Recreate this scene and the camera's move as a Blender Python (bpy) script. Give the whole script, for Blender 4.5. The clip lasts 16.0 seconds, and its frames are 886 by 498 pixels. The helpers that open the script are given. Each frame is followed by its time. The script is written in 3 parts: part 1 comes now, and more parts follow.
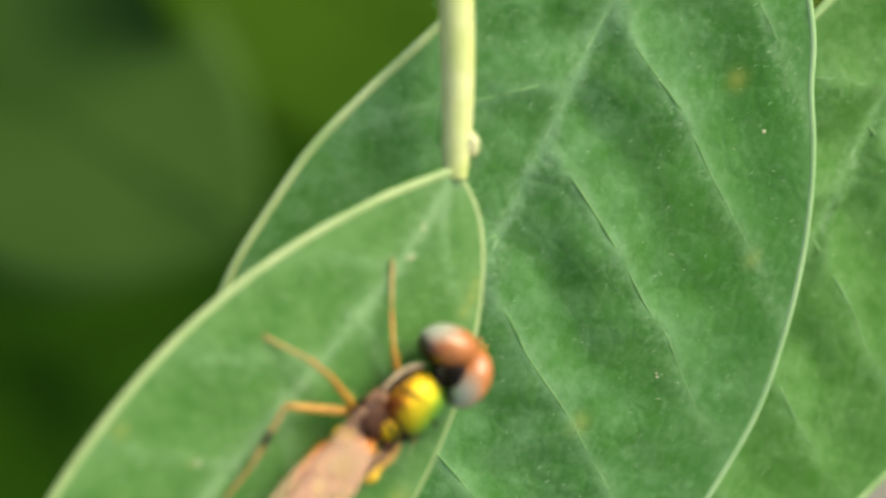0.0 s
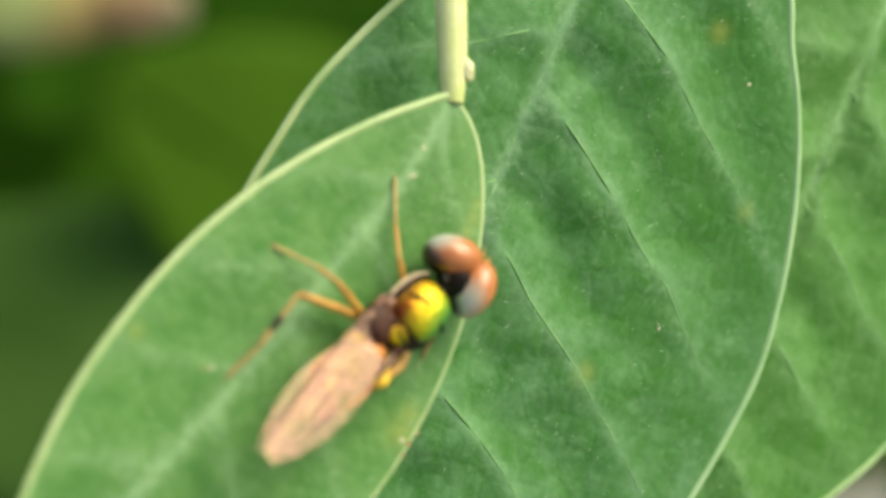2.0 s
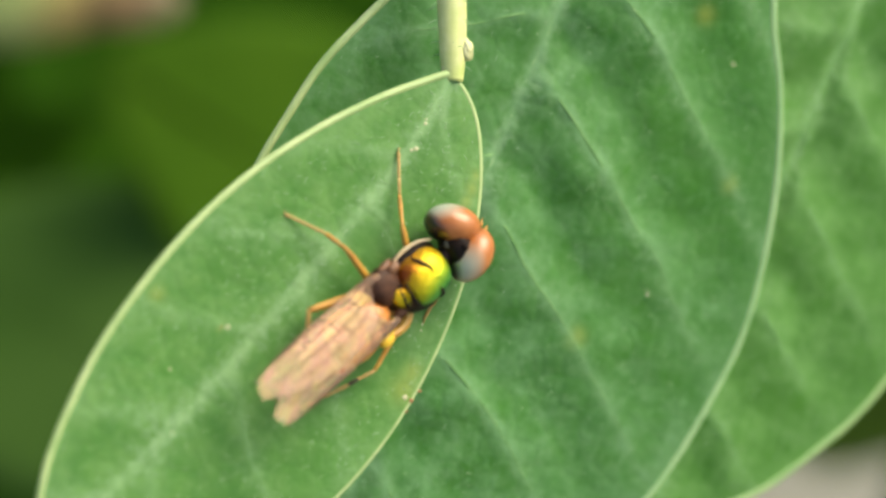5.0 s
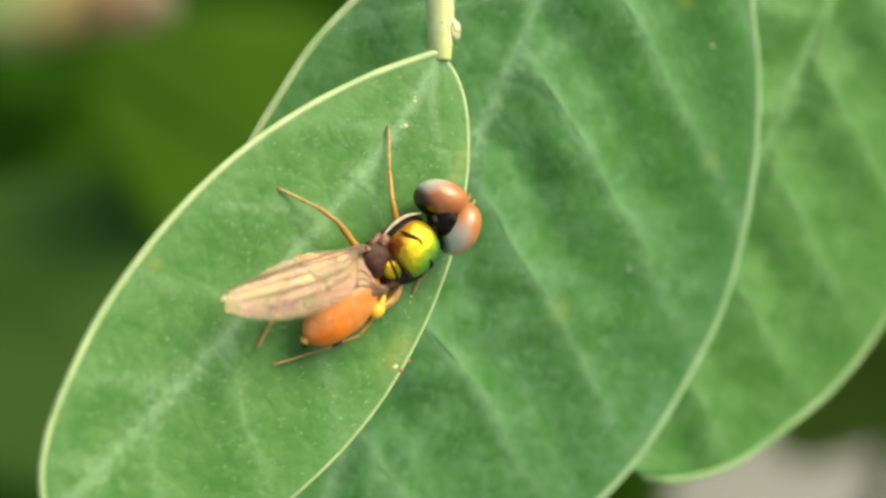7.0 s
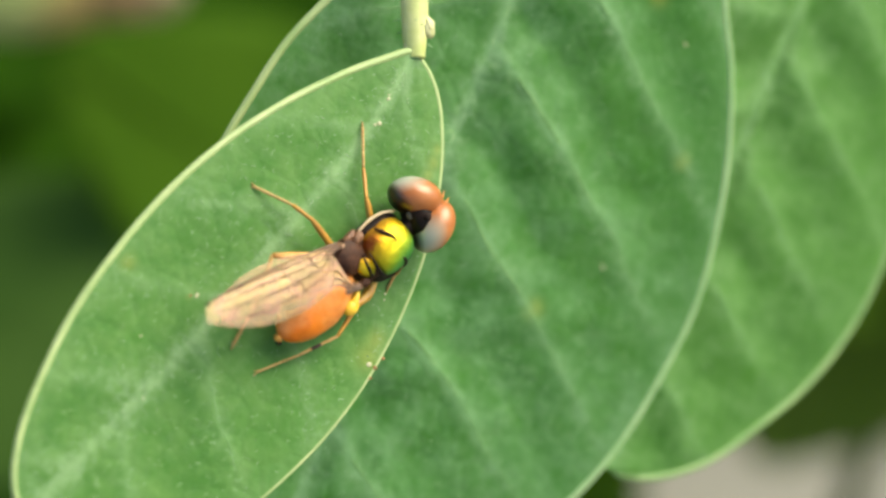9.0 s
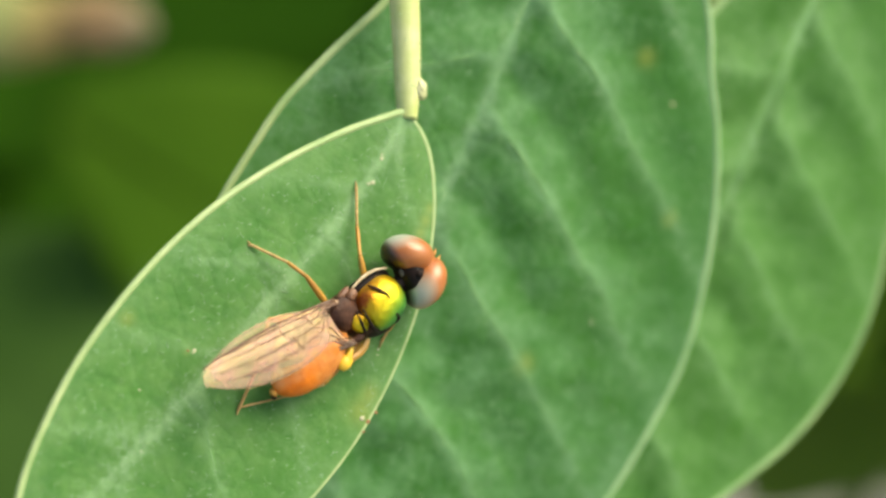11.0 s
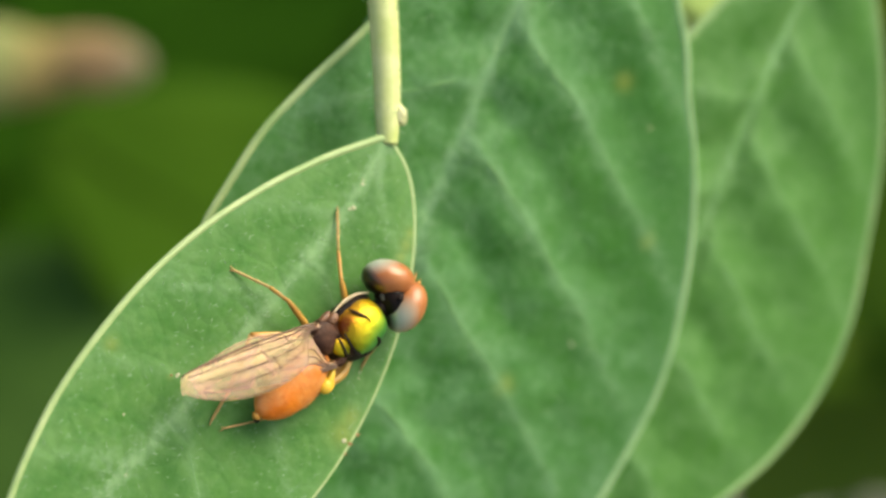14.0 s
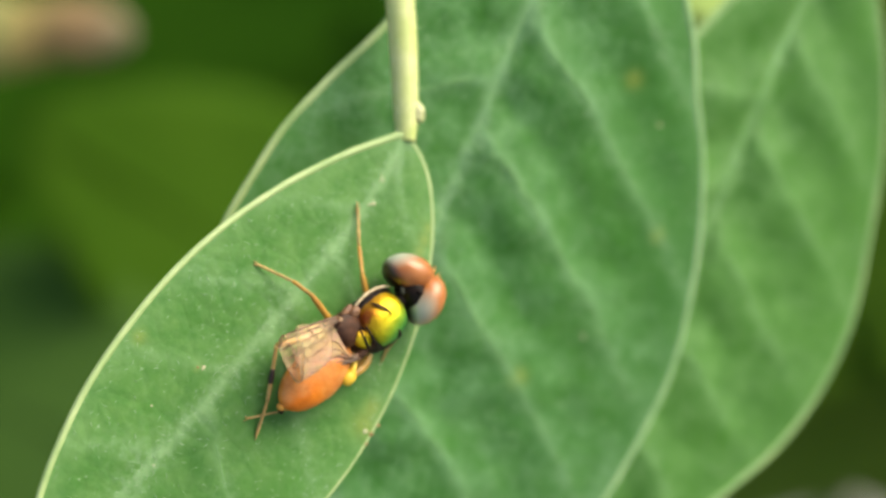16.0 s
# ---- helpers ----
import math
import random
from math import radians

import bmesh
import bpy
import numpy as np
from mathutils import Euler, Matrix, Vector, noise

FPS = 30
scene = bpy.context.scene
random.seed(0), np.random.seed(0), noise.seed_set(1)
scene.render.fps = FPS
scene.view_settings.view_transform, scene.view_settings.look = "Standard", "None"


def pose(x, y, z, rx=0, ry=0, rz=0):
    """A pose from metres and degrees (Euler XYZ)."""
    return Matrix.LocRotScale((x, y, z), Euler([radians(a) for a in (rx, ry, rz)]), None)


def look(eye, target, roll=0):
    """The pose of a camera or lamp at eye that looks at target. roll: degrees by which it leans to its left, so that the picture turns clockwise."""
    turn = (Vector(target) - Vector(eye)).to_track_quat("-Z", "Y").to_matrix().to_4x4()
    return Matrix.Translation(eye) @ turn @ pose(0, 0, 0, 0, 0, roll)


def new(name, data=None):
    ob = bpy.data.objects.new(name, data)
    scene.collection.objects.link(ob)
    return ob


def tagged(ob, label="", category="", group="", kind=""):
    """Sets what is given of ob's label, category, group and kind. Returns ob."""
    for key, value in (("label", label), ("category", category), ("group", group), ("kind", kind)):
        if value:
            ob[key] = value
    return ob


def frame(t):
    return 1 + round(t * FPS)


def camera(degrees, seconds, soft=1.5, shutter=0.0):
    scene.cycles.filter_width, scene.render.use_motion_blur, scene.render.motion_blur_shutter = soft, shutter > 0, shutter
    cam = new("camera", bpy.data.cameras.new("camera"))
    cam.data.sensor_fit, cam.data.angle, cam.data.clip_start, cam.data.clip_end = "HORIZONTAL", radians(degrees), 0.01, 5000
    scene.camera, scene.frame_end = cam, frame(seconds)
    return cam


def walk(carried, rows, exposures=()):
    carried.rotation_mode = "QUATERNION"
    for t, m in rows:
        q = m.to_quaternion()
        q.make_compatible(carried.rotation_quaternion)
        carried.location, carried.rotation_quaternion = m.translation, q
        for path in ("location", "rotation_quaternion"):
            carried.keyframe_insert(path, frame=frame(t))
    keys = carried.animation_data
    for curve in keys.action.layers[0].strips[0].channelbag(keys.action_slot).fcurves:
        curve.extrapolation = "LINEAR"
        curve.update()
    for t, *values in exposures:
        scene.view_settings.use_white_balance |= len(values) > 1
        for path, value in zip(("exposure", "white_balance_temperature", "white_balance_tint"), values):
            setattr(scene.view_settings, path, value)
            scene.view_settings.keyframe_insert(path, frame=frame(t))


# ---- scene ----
MM = 0.001
# The view's own axes (right, up, towards the eye), in millimetres about a speck on the front leaf; the eye looks 50 degrees down.
VIEW = pose(0, 0, 0.9, 40, 0, 0)

# ---- camera ----
cam = camera(24, 16.0, soft=2.7, shutter=0.5)
cam.data.dof.use_dof, cam.data.dof.focus_distance, cam.data.dof.aperture_fstop = True, 0.0483, 56
PATH = [  # seconds, place in millimetres, turn in degrees
    (0.0, 0.52, 5.72, 42.57, -7.45, 0.07, 2.17),
    (0.5, 0.73, 3.51, 42.95, -4.51, 0.02, 1.76),
    (1.0, 1.21, 1.13, 43.26, -0.86, 0.38, 0.51),
    (1.5, 1.02, -0.52, 43.61, 0.22, 0.19, 0.13),
    (2.0, 0.62, -1.80, 44.34, 0.28, -0.06, -0.11),
    (2.5, 0.68, -2.49, 45.30, 0.46, 0.27, -0.26),
    (3.0, 0.56, -2.39, 45.66, 0.25, 0.23, -0.20),
    (3.5, 0.63, -2.36, 46.09, 0.16, 0.31, -0.12),
    (4.0, 0.61, -2.22, 46.39, -0.02, 0.15, -0.11),
    (6.5, 0.37, -2.58, 48.47, -0.19, -0.49, -0.11),
    (7.0, 0.27, -2.72, 48.62, -0.20, -0.76, -0.17),
    (7.5, 0.32, -2.85, 48.60, -0.16, -0.90, -0.20),
    (8.0, 0.28, -2.84, 48.58, -0.29, -1.14, -0.18),
    (8.5, 0.46, -2.92, 48.69, -0.27, -1.11, -0.13),
    (9.0, 0.24, -2.83, 48.64, -0.14, -1.51, -0.10),
    (9.5, 0.20, -2.37, 48.53, -0.11, -1.68, -0.07),
    (10.0, 0.25, -2.48, 48.57, 0.65, -1.71, -0.06),
    (12.5, 0.33, -2.59, 52.36, 1.40, -1.44, -0.10),
    (13.0, 0.26, -2.55, 52.59, 1.30, -1.53, 0.03),
    (13.5, 0.38, -2.63, 51.16, 1.63, -1.86, -0.13),
    (14.0, 0.44, -2.41, 50.47, 1.58, -1.99, -0.31),
    (14.5, 0.32, -2.39, 50.72, 1.55, -2.01, -0.45),
    (15.0, 0.06, -2.70, 51.10, 1.83, -2.12, -0.64),
    (15.5, -0.06, -2.61, 51.57, 1.65, -2.10, -0.58),
    (16.0, -0.56, -2.59, 51.49, 1.61, -2.56, -0.52),
]
EXPOSURE = [(0, 1.00), (0.5, 0.93), (1.0, 0.85), (1.5, 1.00), (2.0, 1.07), (3.0, 1.11), (4.0, 1.00), (6.3, 1.10), (10.2, 1.10), (12.5, 0.99), (14.5, 0.98), (16, 1.06)]
walk(cam, [(t, VIEW @ pose(x * MM, y * MM, z * MM, a, b, c)) for t, x, y, z, a, b, c in PATH], exposures=[(t, e, 7000, 2) for t, e in EXPOSURE])

# ---- light: bright overcast sky ----
world = bpy.data.worlds.new("world")
scene.world = world
world.use_nodes = True
sky = world.node_tree.nodes.new("ShaderNodeTexSky")
sky.sky_type, sky.sun_disc, sky.sun_elevation, sky.sun_rotation = "NISHITA", False, radians(48), radians(64)
sky.air_density, sky.dust_density = 1.0, 4.0
world.node_tree.nodes["Background"].inputs[1].default_value = 0.115
world.node_tree.links.new(sky.outputs[0], world.node_tree.nodes["Background"].inputs[0])
sun = new("sun", bpy.data.lights.new("sun", "SUN"))
sun.data.energy, sun.data.angle, sun.data.color = 2.0, radians(48), (1, 0.96, 0.88)
sun.matrix_world = look((1.25, 0.62, 2.45), (0, 0, 0.9))

# ---- materials ----
def material(name, rough=0.5, metal=0.0, **extra):
    m = bpy.data.materials.new(name)
    m.use_nodes = True
    b = m.node_tree.nodes["Principled BSDF"]
    b.inputs["Roughness"].default_value, b.inputs["Metallic"].default_value = rough, metal
    for key, value in extra.items():
        b.inputs[key.replace("_", " ")].default_value = value
    return m, b


def node(m, kind, **values):
    n = m.node_tree.nodes.new(kind)
    for key, value in values.items():
        n.inputs[key.replace("_", " ")].default_value = value
    return n


def wire(m, a, b):
    m.node_tree.links.new(a, b)


def noise_of(m, scale, detail=4.0, rough=0.55, stretch=(1, 1, 1)):
    """Noise whose scale is in features per millimetre."""
    co = m.node_tree.nodes.new("ShaderNodeTexCoord")
    mp = m.node_tree.nodes.new("ShaderNodeMapping")
    mp.inputs["Scale"].default_value = [1000 * scale * k for k in stretch]
    n = node(m, "ShaderNodeTexNoise", Scale=1.0, Detail=detail, Roughness=rough)
    wire(m, co.outputs["Object"], mp.inputs["Vector"])
    wire(m, mp.outputs[0], n.inputs["Vector"])
    return n.outputs["Fac"]


def ramp(m, source, stops):
    r = m.node_tree.nodes.new("ShaderNodeValToRGB")
    while len(r.color_ramp.elements) < len(stops):
        r.color_ramp.elements.new(0.5)
    for e, (at, colour) in zip(r.color_ramp.elements, stops):
        e.position, e.color = at, (*colour, 1)
    wire(m, source, r.inputs[0])
    return r.outputs[0]


def mix(m, factor, a, b, blend="MIX"):
    x = m.node_tree.nodes.new("ShaderNodeMix")
    x.data_type, x.blend_type = "RGBA", blend
    for socket, value in ((x.inputs[0], factor), (x.inputs[6], a), (x.inputs[7], b)):
        if isinstance(value, (int, float)):
            socket.default_value = value
        elif isinstance(value, tuple):
            socket.default_value = (*value, 1)
        else:
            wire(m, value, socket)
    return x.outputs[2]


def bump(m, b, source, strength, depth):
    n = node(m, "ShaderNodeBump", Strength=strength, Distance=depth * MM)
    wire(m, source, n.inputs["Height"])
    wire(m, n.outputs[0], b.inputs["Normal"])


def leaf_material(name, dark, light, bloom, vein, through_colour, rough=0.55, mottle=0.7):
    """Green blade with a waxy, uneven bloom, paler veins and fine grain."""
    m, b = material(name, rough, Specular_IOR_Level=0.22)

    def stored(key):
        a = m.node_tree.nodes.new("ShaderNodeAttribute")
        a.attribute_name = key
        return a.outputs["Color"]

    large, small = noise_of(m, 0.30, 3), noise_of(m, 1.3, 4, 0.6)
    fine = noise_of(m, 6, 4, 0.65)
    colour = ramp(m, large, [(0.34, dark), (0.66, light)])
    bloom_shade = mix(m, 1.0, stored("bloom_shade"), ramp(m, small, [(0.34, (0, 0, 0)), (0.70, (mottle,) * 3)]), "MULTIPLY")
    colour = mix(m, bloom_shade, colour, bloom)
    patch, scurf = noise_of(m, 0.55, 4, 0.6), noise_of(m, 3.6, 5, 0.7)
    dust = mix(m, 1.0, ramp(m, patch, [(0.42, (0.1, 0.1, 0.1)), (0.62, (1, 1, 1))]), ramp(m, scurf, [(0.50, (0, 0, 0)), (0.70, (0.55, 0.55, 0.55))]), "MULTIPLY")
    colour = mix(m, dust, colour, tuple(k * 1.25 for k in bloom))
    flakes = ramp(m, noise_of(m, 4.2, 5, 0.72), [(0.44, (0, 0, 0)), (0.62, (0.85, 0.85, 0.85))])
    colour = mix(m, mix(m, 1.0, stored("scurf"), flakes, "MULTIPLY"), colour, (0.25, 0.39, 0.20))
    colour = mix(m, stored("stain"), colour, (0.24, 0.31, 0.055))
    broken = mix(m, 1.0, stored("pale"), ramp(m, noise_of(m, 2.6, 4, 0.7), [(0.28, (0.45, 0.45, 0.45)), (0.62, (1, 1, 1))]), "MULTIPLY")
    colour = mix(m, broken, colour, vein)
    colour = mix(m, ramp(m, fine, [(0.58, (0, 0, 0)), (0.78, (0.28, 0.28, 0.28))]), colour, bloom)
    wire(m, colour, b.inputs["Base Color"])
    co = m.node_tree.nodes.new("ShaderNodeTexCoord")
    cells = node(m, "ShaderNodeTexVoronoi", Scale=1500.0)
    cells.feature = "DISTANCE_TO_EDGE"
    wire(m, co.outputs["Object"], cells.inputs["Vector"])
    net = ramp(m, cells.outputs["Distance"], [(0.0, (0, 0, 0)), (0.22, (1, 1, 1))])
    bump(m, b, mix(m, 0.30, mix(m, 0.4, small, fine), net), 0.5, 0.08)
    out = m.node_tree.nodes["Material Output"]
    thin = m.node_tree.nodes.new("ShaderNodeBsdfTranslucent")
    thin.inputs[0].default_value = (*through_colour, 1)
    add = m.node_tree.nodes.new("ShaderNodeMixShader")
    add.inputs[0].default_value = 0.22
    wire(m, b.outputs[0], add.inputs[1])
    wire(m, thin.outputs[0], add.inputs[2])
    wire(m, add.outputs[0], out.inputs[0])
    return m


def plain(name, a, b_, scale, rough, metal=0.0, relief=0.01, **extra):
    """Two near colours mottled at the given scale, with a fine relief."""
    m, b = material(name, rough, metal, **extra)
    n = noise_of(m, scale, 5, 0.6)
    wire(m, ramp(m, n, [(0.35, a), (0.65, b_)]), b.inputs["Base Color"])
    bump(m, b, noise_of(m, scale * 4, 3), 0.4, relief)
    return m


LEAF_FRONT = leaf_material("front leaf", (0.046, 0.158, 0.022), (0.068, 0.20, 0.030), (0.137, 0.277, 0.068), (0.245, 0.405, 0.175), (0.09, 0.30, 0.02))
LEAF_BACK = leaf_material("back leaf", (0.032, 0.138, 0.016), (0.056, 0.190, 0.025), (0.138, 0.290, 0.118), (0.190, 0.350, 0.165), (0.08, 0.30, 0.02), mottle=0.7)
LEAF_FAR = leaf_material("far leaf", (0.038, 0.138, 0.013), (0.060, 0.188, 0.019), (0.117, 0.258, 0.068), (0.16, 0.32, 0.105), (0.10, 0.34, 0.015))
RIM = plain("leaf rim", (0.25, 0.36, 0.12), (0.39, 0.475, 0.205), 0.8, 0.5, relief=0.03)
RIM_BACK = plain("back leaf rim", (0.22, 0.385, 0.15), (0.31, 0.46, 0.215), 0.8, 0.55, relief=0.03)
RIM_FAR = plain("far leaf rim", (0.16, 0.29, 0.085), (0.23, 0.355, 0.125), 0.8, 0.55, relief=0.03)
VEIN = plain("leaf vein", (0.14, 0.29, 0.10), (0.25, 0.41, 0.185), 2.2, 0.7, Specular_IOR_Level=0.2)
SIDE_VEIN = plain("side vein", (0.11, 0.25, 0.07), (0.17, 0.32, 0.115), 1.6, 0.7, Specular_IOR_Level=0.2)
STEM = plain("stem", (0.42, 0.48, 0.14), (0.60, 0.61, 0.28), 0.9, 0.5, relief=0.03)
JOINT = plain("leaf joint", (0.46, 0.47, 0.21), (0.60, 0.57, 0.32), 1.5, 0.5)
HAIR = plain("leaf hair", (0.16, 0.31, 0.115), (0.29, 0.43, 0.22), 3, 0.6)
SPECK = plain("speck", (0.36, 0.36, 0.18), (0.52, 0.50, 0.32), 6, 0.6)
RUST = plain("rust spot", (0.22, 0.10, 0.03), (0.30, 0.15, 0.05), 3, 0.6)
SHADED_GREEN = [plain("deep shaded foliage", (0.018, 0.062, 0.001), (0.030, 0.090, 0.003), 0.03, 0.8, Specular_IOR_Level=0.08),
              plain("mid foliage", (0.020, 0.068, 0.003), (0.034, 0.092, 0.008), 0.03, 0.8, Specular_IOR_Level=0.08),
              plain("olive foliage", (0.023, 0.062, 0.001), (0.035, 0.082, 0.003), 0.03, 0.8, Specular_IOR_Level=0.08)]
BRIGHT_GREEN = plain("bright foliage", (0.20, 0.32, 0.05), (0.30, 0.40, 0.09), 0.1, 0.7)
LIGHT_GREEN = plain("light foliage", (0.036, 0.082, 0.011), (0.050, 0.100, 0.017), 0.03, 0.8, Specular_IOR_Level=0.08)
OLIVE = [plain("shaded olive foliage", (0.055, 0.115, 0.006), (0.075, 0.140, 0.010), 0.03, 0.8, Specular_IOR_Level=0.08),
         plain("pale olive foliage", (0.085, 0.145, 0.014), (0.115, 0.175, 0.022), 0.03, 0.8, Specular_IOR_Level=0.08)]
GROUND = plain("pale paving", (0.16, 0.155, 0.12), (0.225, 0.215, 0.175), 0.004, 0.9)


# ---- mesh helpers; every shape is given in millimetres ----
def mesh_of(name, verts, faces, mat, smooth=True):
    me = bpy.data.meshes.new(name)
    me.from_pydata([[k * MM for k in v] for v in verts], [], faces)
    me.materials.append(mat)
    if smooth:
        me.shade_smooth()
    return me


def part(name, shape, mat, parent=None, label="", smooth=True):
    ob = new(name, mesh_of(name, *shape, mat, smooth))
    if parent:
        ob.parent = parent
    return tagged(ob, label)


def thing(name, m, label, category, group="", kind=""):
    ob = new(name)
    ob.empty_display_size = 0.001
    ob.matrix_world = m
    return tagged(ob, label, category, group, kind)


def joined(*shapes):
    verts, faces = [], []
    for v, f in shapes:
        k = len(verts)
        verts += list(v)
        faces += [tuple(i + k for i in face) for face in f]
    return verts, faces


def ball(centre, radii, turn=(0, 0, 0), rings=20, around=28, warp=None):
    """A closed round body; warp(p) may reshape the unit ball."""
    e = Euler([radians(a) for a in turn]).to_matrix()
    verts, faces = [], []
    for i in range(rings + 1):
        th = math.pi * i / rings
        for j in range(around):
            ph = 2 * math.pi * j / around
            p = Vector((math.sin(th) * math.cos(ph), math.sin(th) * math.sin(ph), math.cos(th)))
            if warp:
                p = warp(p)
            verts.append(Vector(centre) + e @ Vector([a * b for a, b in zip(p, radii)]))
    for i in range(rings):
        for j in range(around):
            k = (j + 1) % around
            faces.append((i * around + j, (i + 1) * around + j, (i + 1) * around + k, i * around + k))
    return verts, faces


def smooth_line(points, steps):
    """A Catmull-Rom line through the points."""
    p = [Vector(q) for q in points]
    p = [2 * p[0] - p[1]] + p + [2 * p[-1] - p[-2]]
    out = []
    for i in range(1, len(p) - 2):
        for k in range(steps):
            t = k / steps
            a, b, c, d = p[i - 1:i + 3]
            out.append(0.5 * (2 * b + (c - a) * t + (2 * a - 5 * b + 4 * c - d) * t * t + (3 * b - a - 3 * c + d) * t ** 3))
    return out + [p[-2]]


def tube(points, radii, sides=10, steps=6, flat=1.0, up=(0, 0, 1)):
    """A tapered round bar along a smooth line; radii run evenly from end to end."""
    line = smooth_line(points, steps)
    n = len(line)
    verts, faces = [], []
    for i, p in enumerate(line):
        d = (line[min(i + 1, n - 1)] - line[max(i - 1, 0)]).normalized()
        side = d.cross(Vector(up)).normalized() if abs(d.dot(Vector(up))) < 0.99 else d.cross(Vector((1, 0, 0))).normalized()
        top = side.cross(d)
        r = float(np.interp(i / (n - 1), np.linspace(0, 1, len(radii)), radii))
        for j in range(sides):
            a = 2 * math.pi * j / sides
            verts.append(p + side * (r * math.cos(a)) + top * (r * flat * math.sin(a)))
    for i in range(n - 1):
        for j in range(sides):
            k = (j + 1) % sides
            faces.append((i * sides + j, i * sides + k, (i + 1) * sides + k, (i + 1) * sides + j))
    faces += [tuple(range(sides - 1, -1, -1)), tuple((n - 1) * sides + j for j in range(sides))]
    return verts, faces


# ---- leaves ----
def profile(table):
    """Half-width along the leaf: smooth in the angle whose cosine runs from base to tip."""
    th = np.arccos(1 - 2 * np.array([a for a, _ in table]))
    w = np.array([b for _, b in table])
    slope = np.gradient(w, th)

    def width(s):
        x = math.acos(max(-1, min(1, 1 - 2 * s)))
        i = int(min(max(np.searchsorted(th, x) - 1, 0), len(th) - 2))
        h = th[i + 1] - th[i]
        t = (x - th[i]) / h
        return max(0.0, float((2 * t ** 3 - 3 * t * t + 1) * w[i] + (t ** 3 - 2 * t * t + t) * h * slope[i] + (3 * t * t - 2 * t ** 3) * w[i + 1] + (t ** 3 - t * t) * h * slope[i + 1]))
    return width


class Blade:
    """The shape of one leaf: x to its left, y from base to tip, z out of the upper face, in millimetres."""

    def __init__(self, length, left, right, first, gap, slant, relief, bend=0.0, curl=0.0, bow=None, seed=1, inset=(0.0, 0.0), veins=0.7, left_relief=1.0, wear=0.0):
        self.veins, self.left_relief, self.wear = veins, left_relief, wear
        self.length = length
        self.left, self.right = (profile([(s, max(0, w - cut * (4 * s * (1 - s)) ** 0.3)) for s, w in half]) for half, cut in ((left, inset[0]), (right, inset[1])))
        self.first, self.gap, self.slant, self.relief, self.bend, self.curl, self.seed = first, gap, slant, relief, bend, curl, seed
        self.bow = bow or (lambda s: 0.0)

    def phase(self, x, y):
        d = abs(x - self.bow(y / self.length))
        shift = 0.0 if x < 0 else 0.42
        wob = 0.35 * noise.noise((x * 0.5, y * 0.5, self.seed))
        return (y - self.first - d * self.slant - 0.012 * d * d + wob) / self.gap + shift

    def height(self, x, y):
        s = y / self.length
        w = max(0.3, self.left(s) if x > 0 else self.right(s))
        d = abs(x - self.bow(s))
        q = abs(x) / w
        f = self.phase(x, y) % 1.0
        drop = 0.55 * (1 - f / 0.55) + 0.45 * (0.5 + 0.5 * math.cos(math.pi * f / 0.55)) if f < 0.55 else ((f - 0.55) / 0.45) ** 1.6
        fade = min(1, d / 0.5) * max(0, 1 - q ** 1.6) * (self.left_relief if x > 0 else 1) * (1 - self.wear * max(0.0, 0.9 * (s - 0.45)))
        z = self.relief * drop * fade - 0.25 * self.relief * math.exp(-(d / 0.9) ** 2) * min(1, 6 * s)
        z += 0.10 * self.relief / 0.3 * noise.noise((x * 0.9, y * 0.9, self.seed + 5)) * (1 - q ** 2)
        return z + self.bend * (s - 0.5) ** 2 * 4 - self.bend + self.curl * q * q

    def pale(self, x, y):
        s = y / self.length
        d = abs(x - self.bow(s))
        f = self.phase(x, y)
        f = abs(f - round(f)) * self.gap
        w = max(0.3, self.left(s) if x > 0 else self.right(s))
        side = math.exp(-(f / 0.17) ** 2) * self.veins * max(0.15, 1 - (abs(x) / w) ** 2) + math.exp(-(f / 0.42) ** 2) * 0.36 * self.veins
        mid = math.exp(-(d / 0.14) ** 2) * 0.8 + math.exp(-(d / 0.45) ** 2) * 0.14
        return min(1.0, side + mid * (1 - 0.3 * s) + 0.22 * math.exp(-((w - abs(x)) / 0.45) ** 2))

    def scurf(self, x, y):
        """Where the white scurf gathers: beside the midrib and the side veins."""
        d = abs(x - self.bow(y / self.length))
        f = self.phase(x, y)
        f = (f - round(f)) * self.gap
        coverage = 0.65 + 0.7 * noise.noise((x * 0.8, y * 0.8, self.seed + 9))
        return max(0.0, min(1.0, coverage * (0.95 * math.exp(-(d / 0.28) ** 2) + 0.6 * self.veins * math.exp(-((f - 0.1) / 0.30) ** 2) + 0.20)))

    def bloom_shade(self, x, y):
        """Waxy bloom plus painted relief shade: thin past each side vein, thick before the next."""
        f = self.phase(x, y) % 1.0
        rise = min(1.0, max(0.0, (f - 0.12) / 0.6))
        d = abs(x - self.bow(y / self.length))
        coverage = 0.52 + 0.45 * rise * rise * (3 - 2 * rise) + 0.75 * noise.noise((x * 0.28, y * 0.28, self.seed + 2))
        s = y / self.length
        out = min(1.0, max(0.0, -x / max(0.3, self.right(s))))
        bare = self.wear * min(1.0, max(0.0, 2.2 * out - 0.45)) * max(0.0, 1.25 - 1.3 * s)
        return max(0.0, min(1.0, max(coverage + self.wear * (0.45 if x > 0 else 0.40 * math.exp(-(d / 2.2) ** 2)) + 0.45 * self.wear * min(1.0, max(0.0, 4 * s - 1.8)) - 0.65 * bare, 0.8 * math.exp(-(d / 0.5) ** 2))))

    def point(self, s, q):
        x = q * (self.left(s) if q > 0 else self.right(s))
        y = s * self.length
        return (x, y, self.height(x, y))

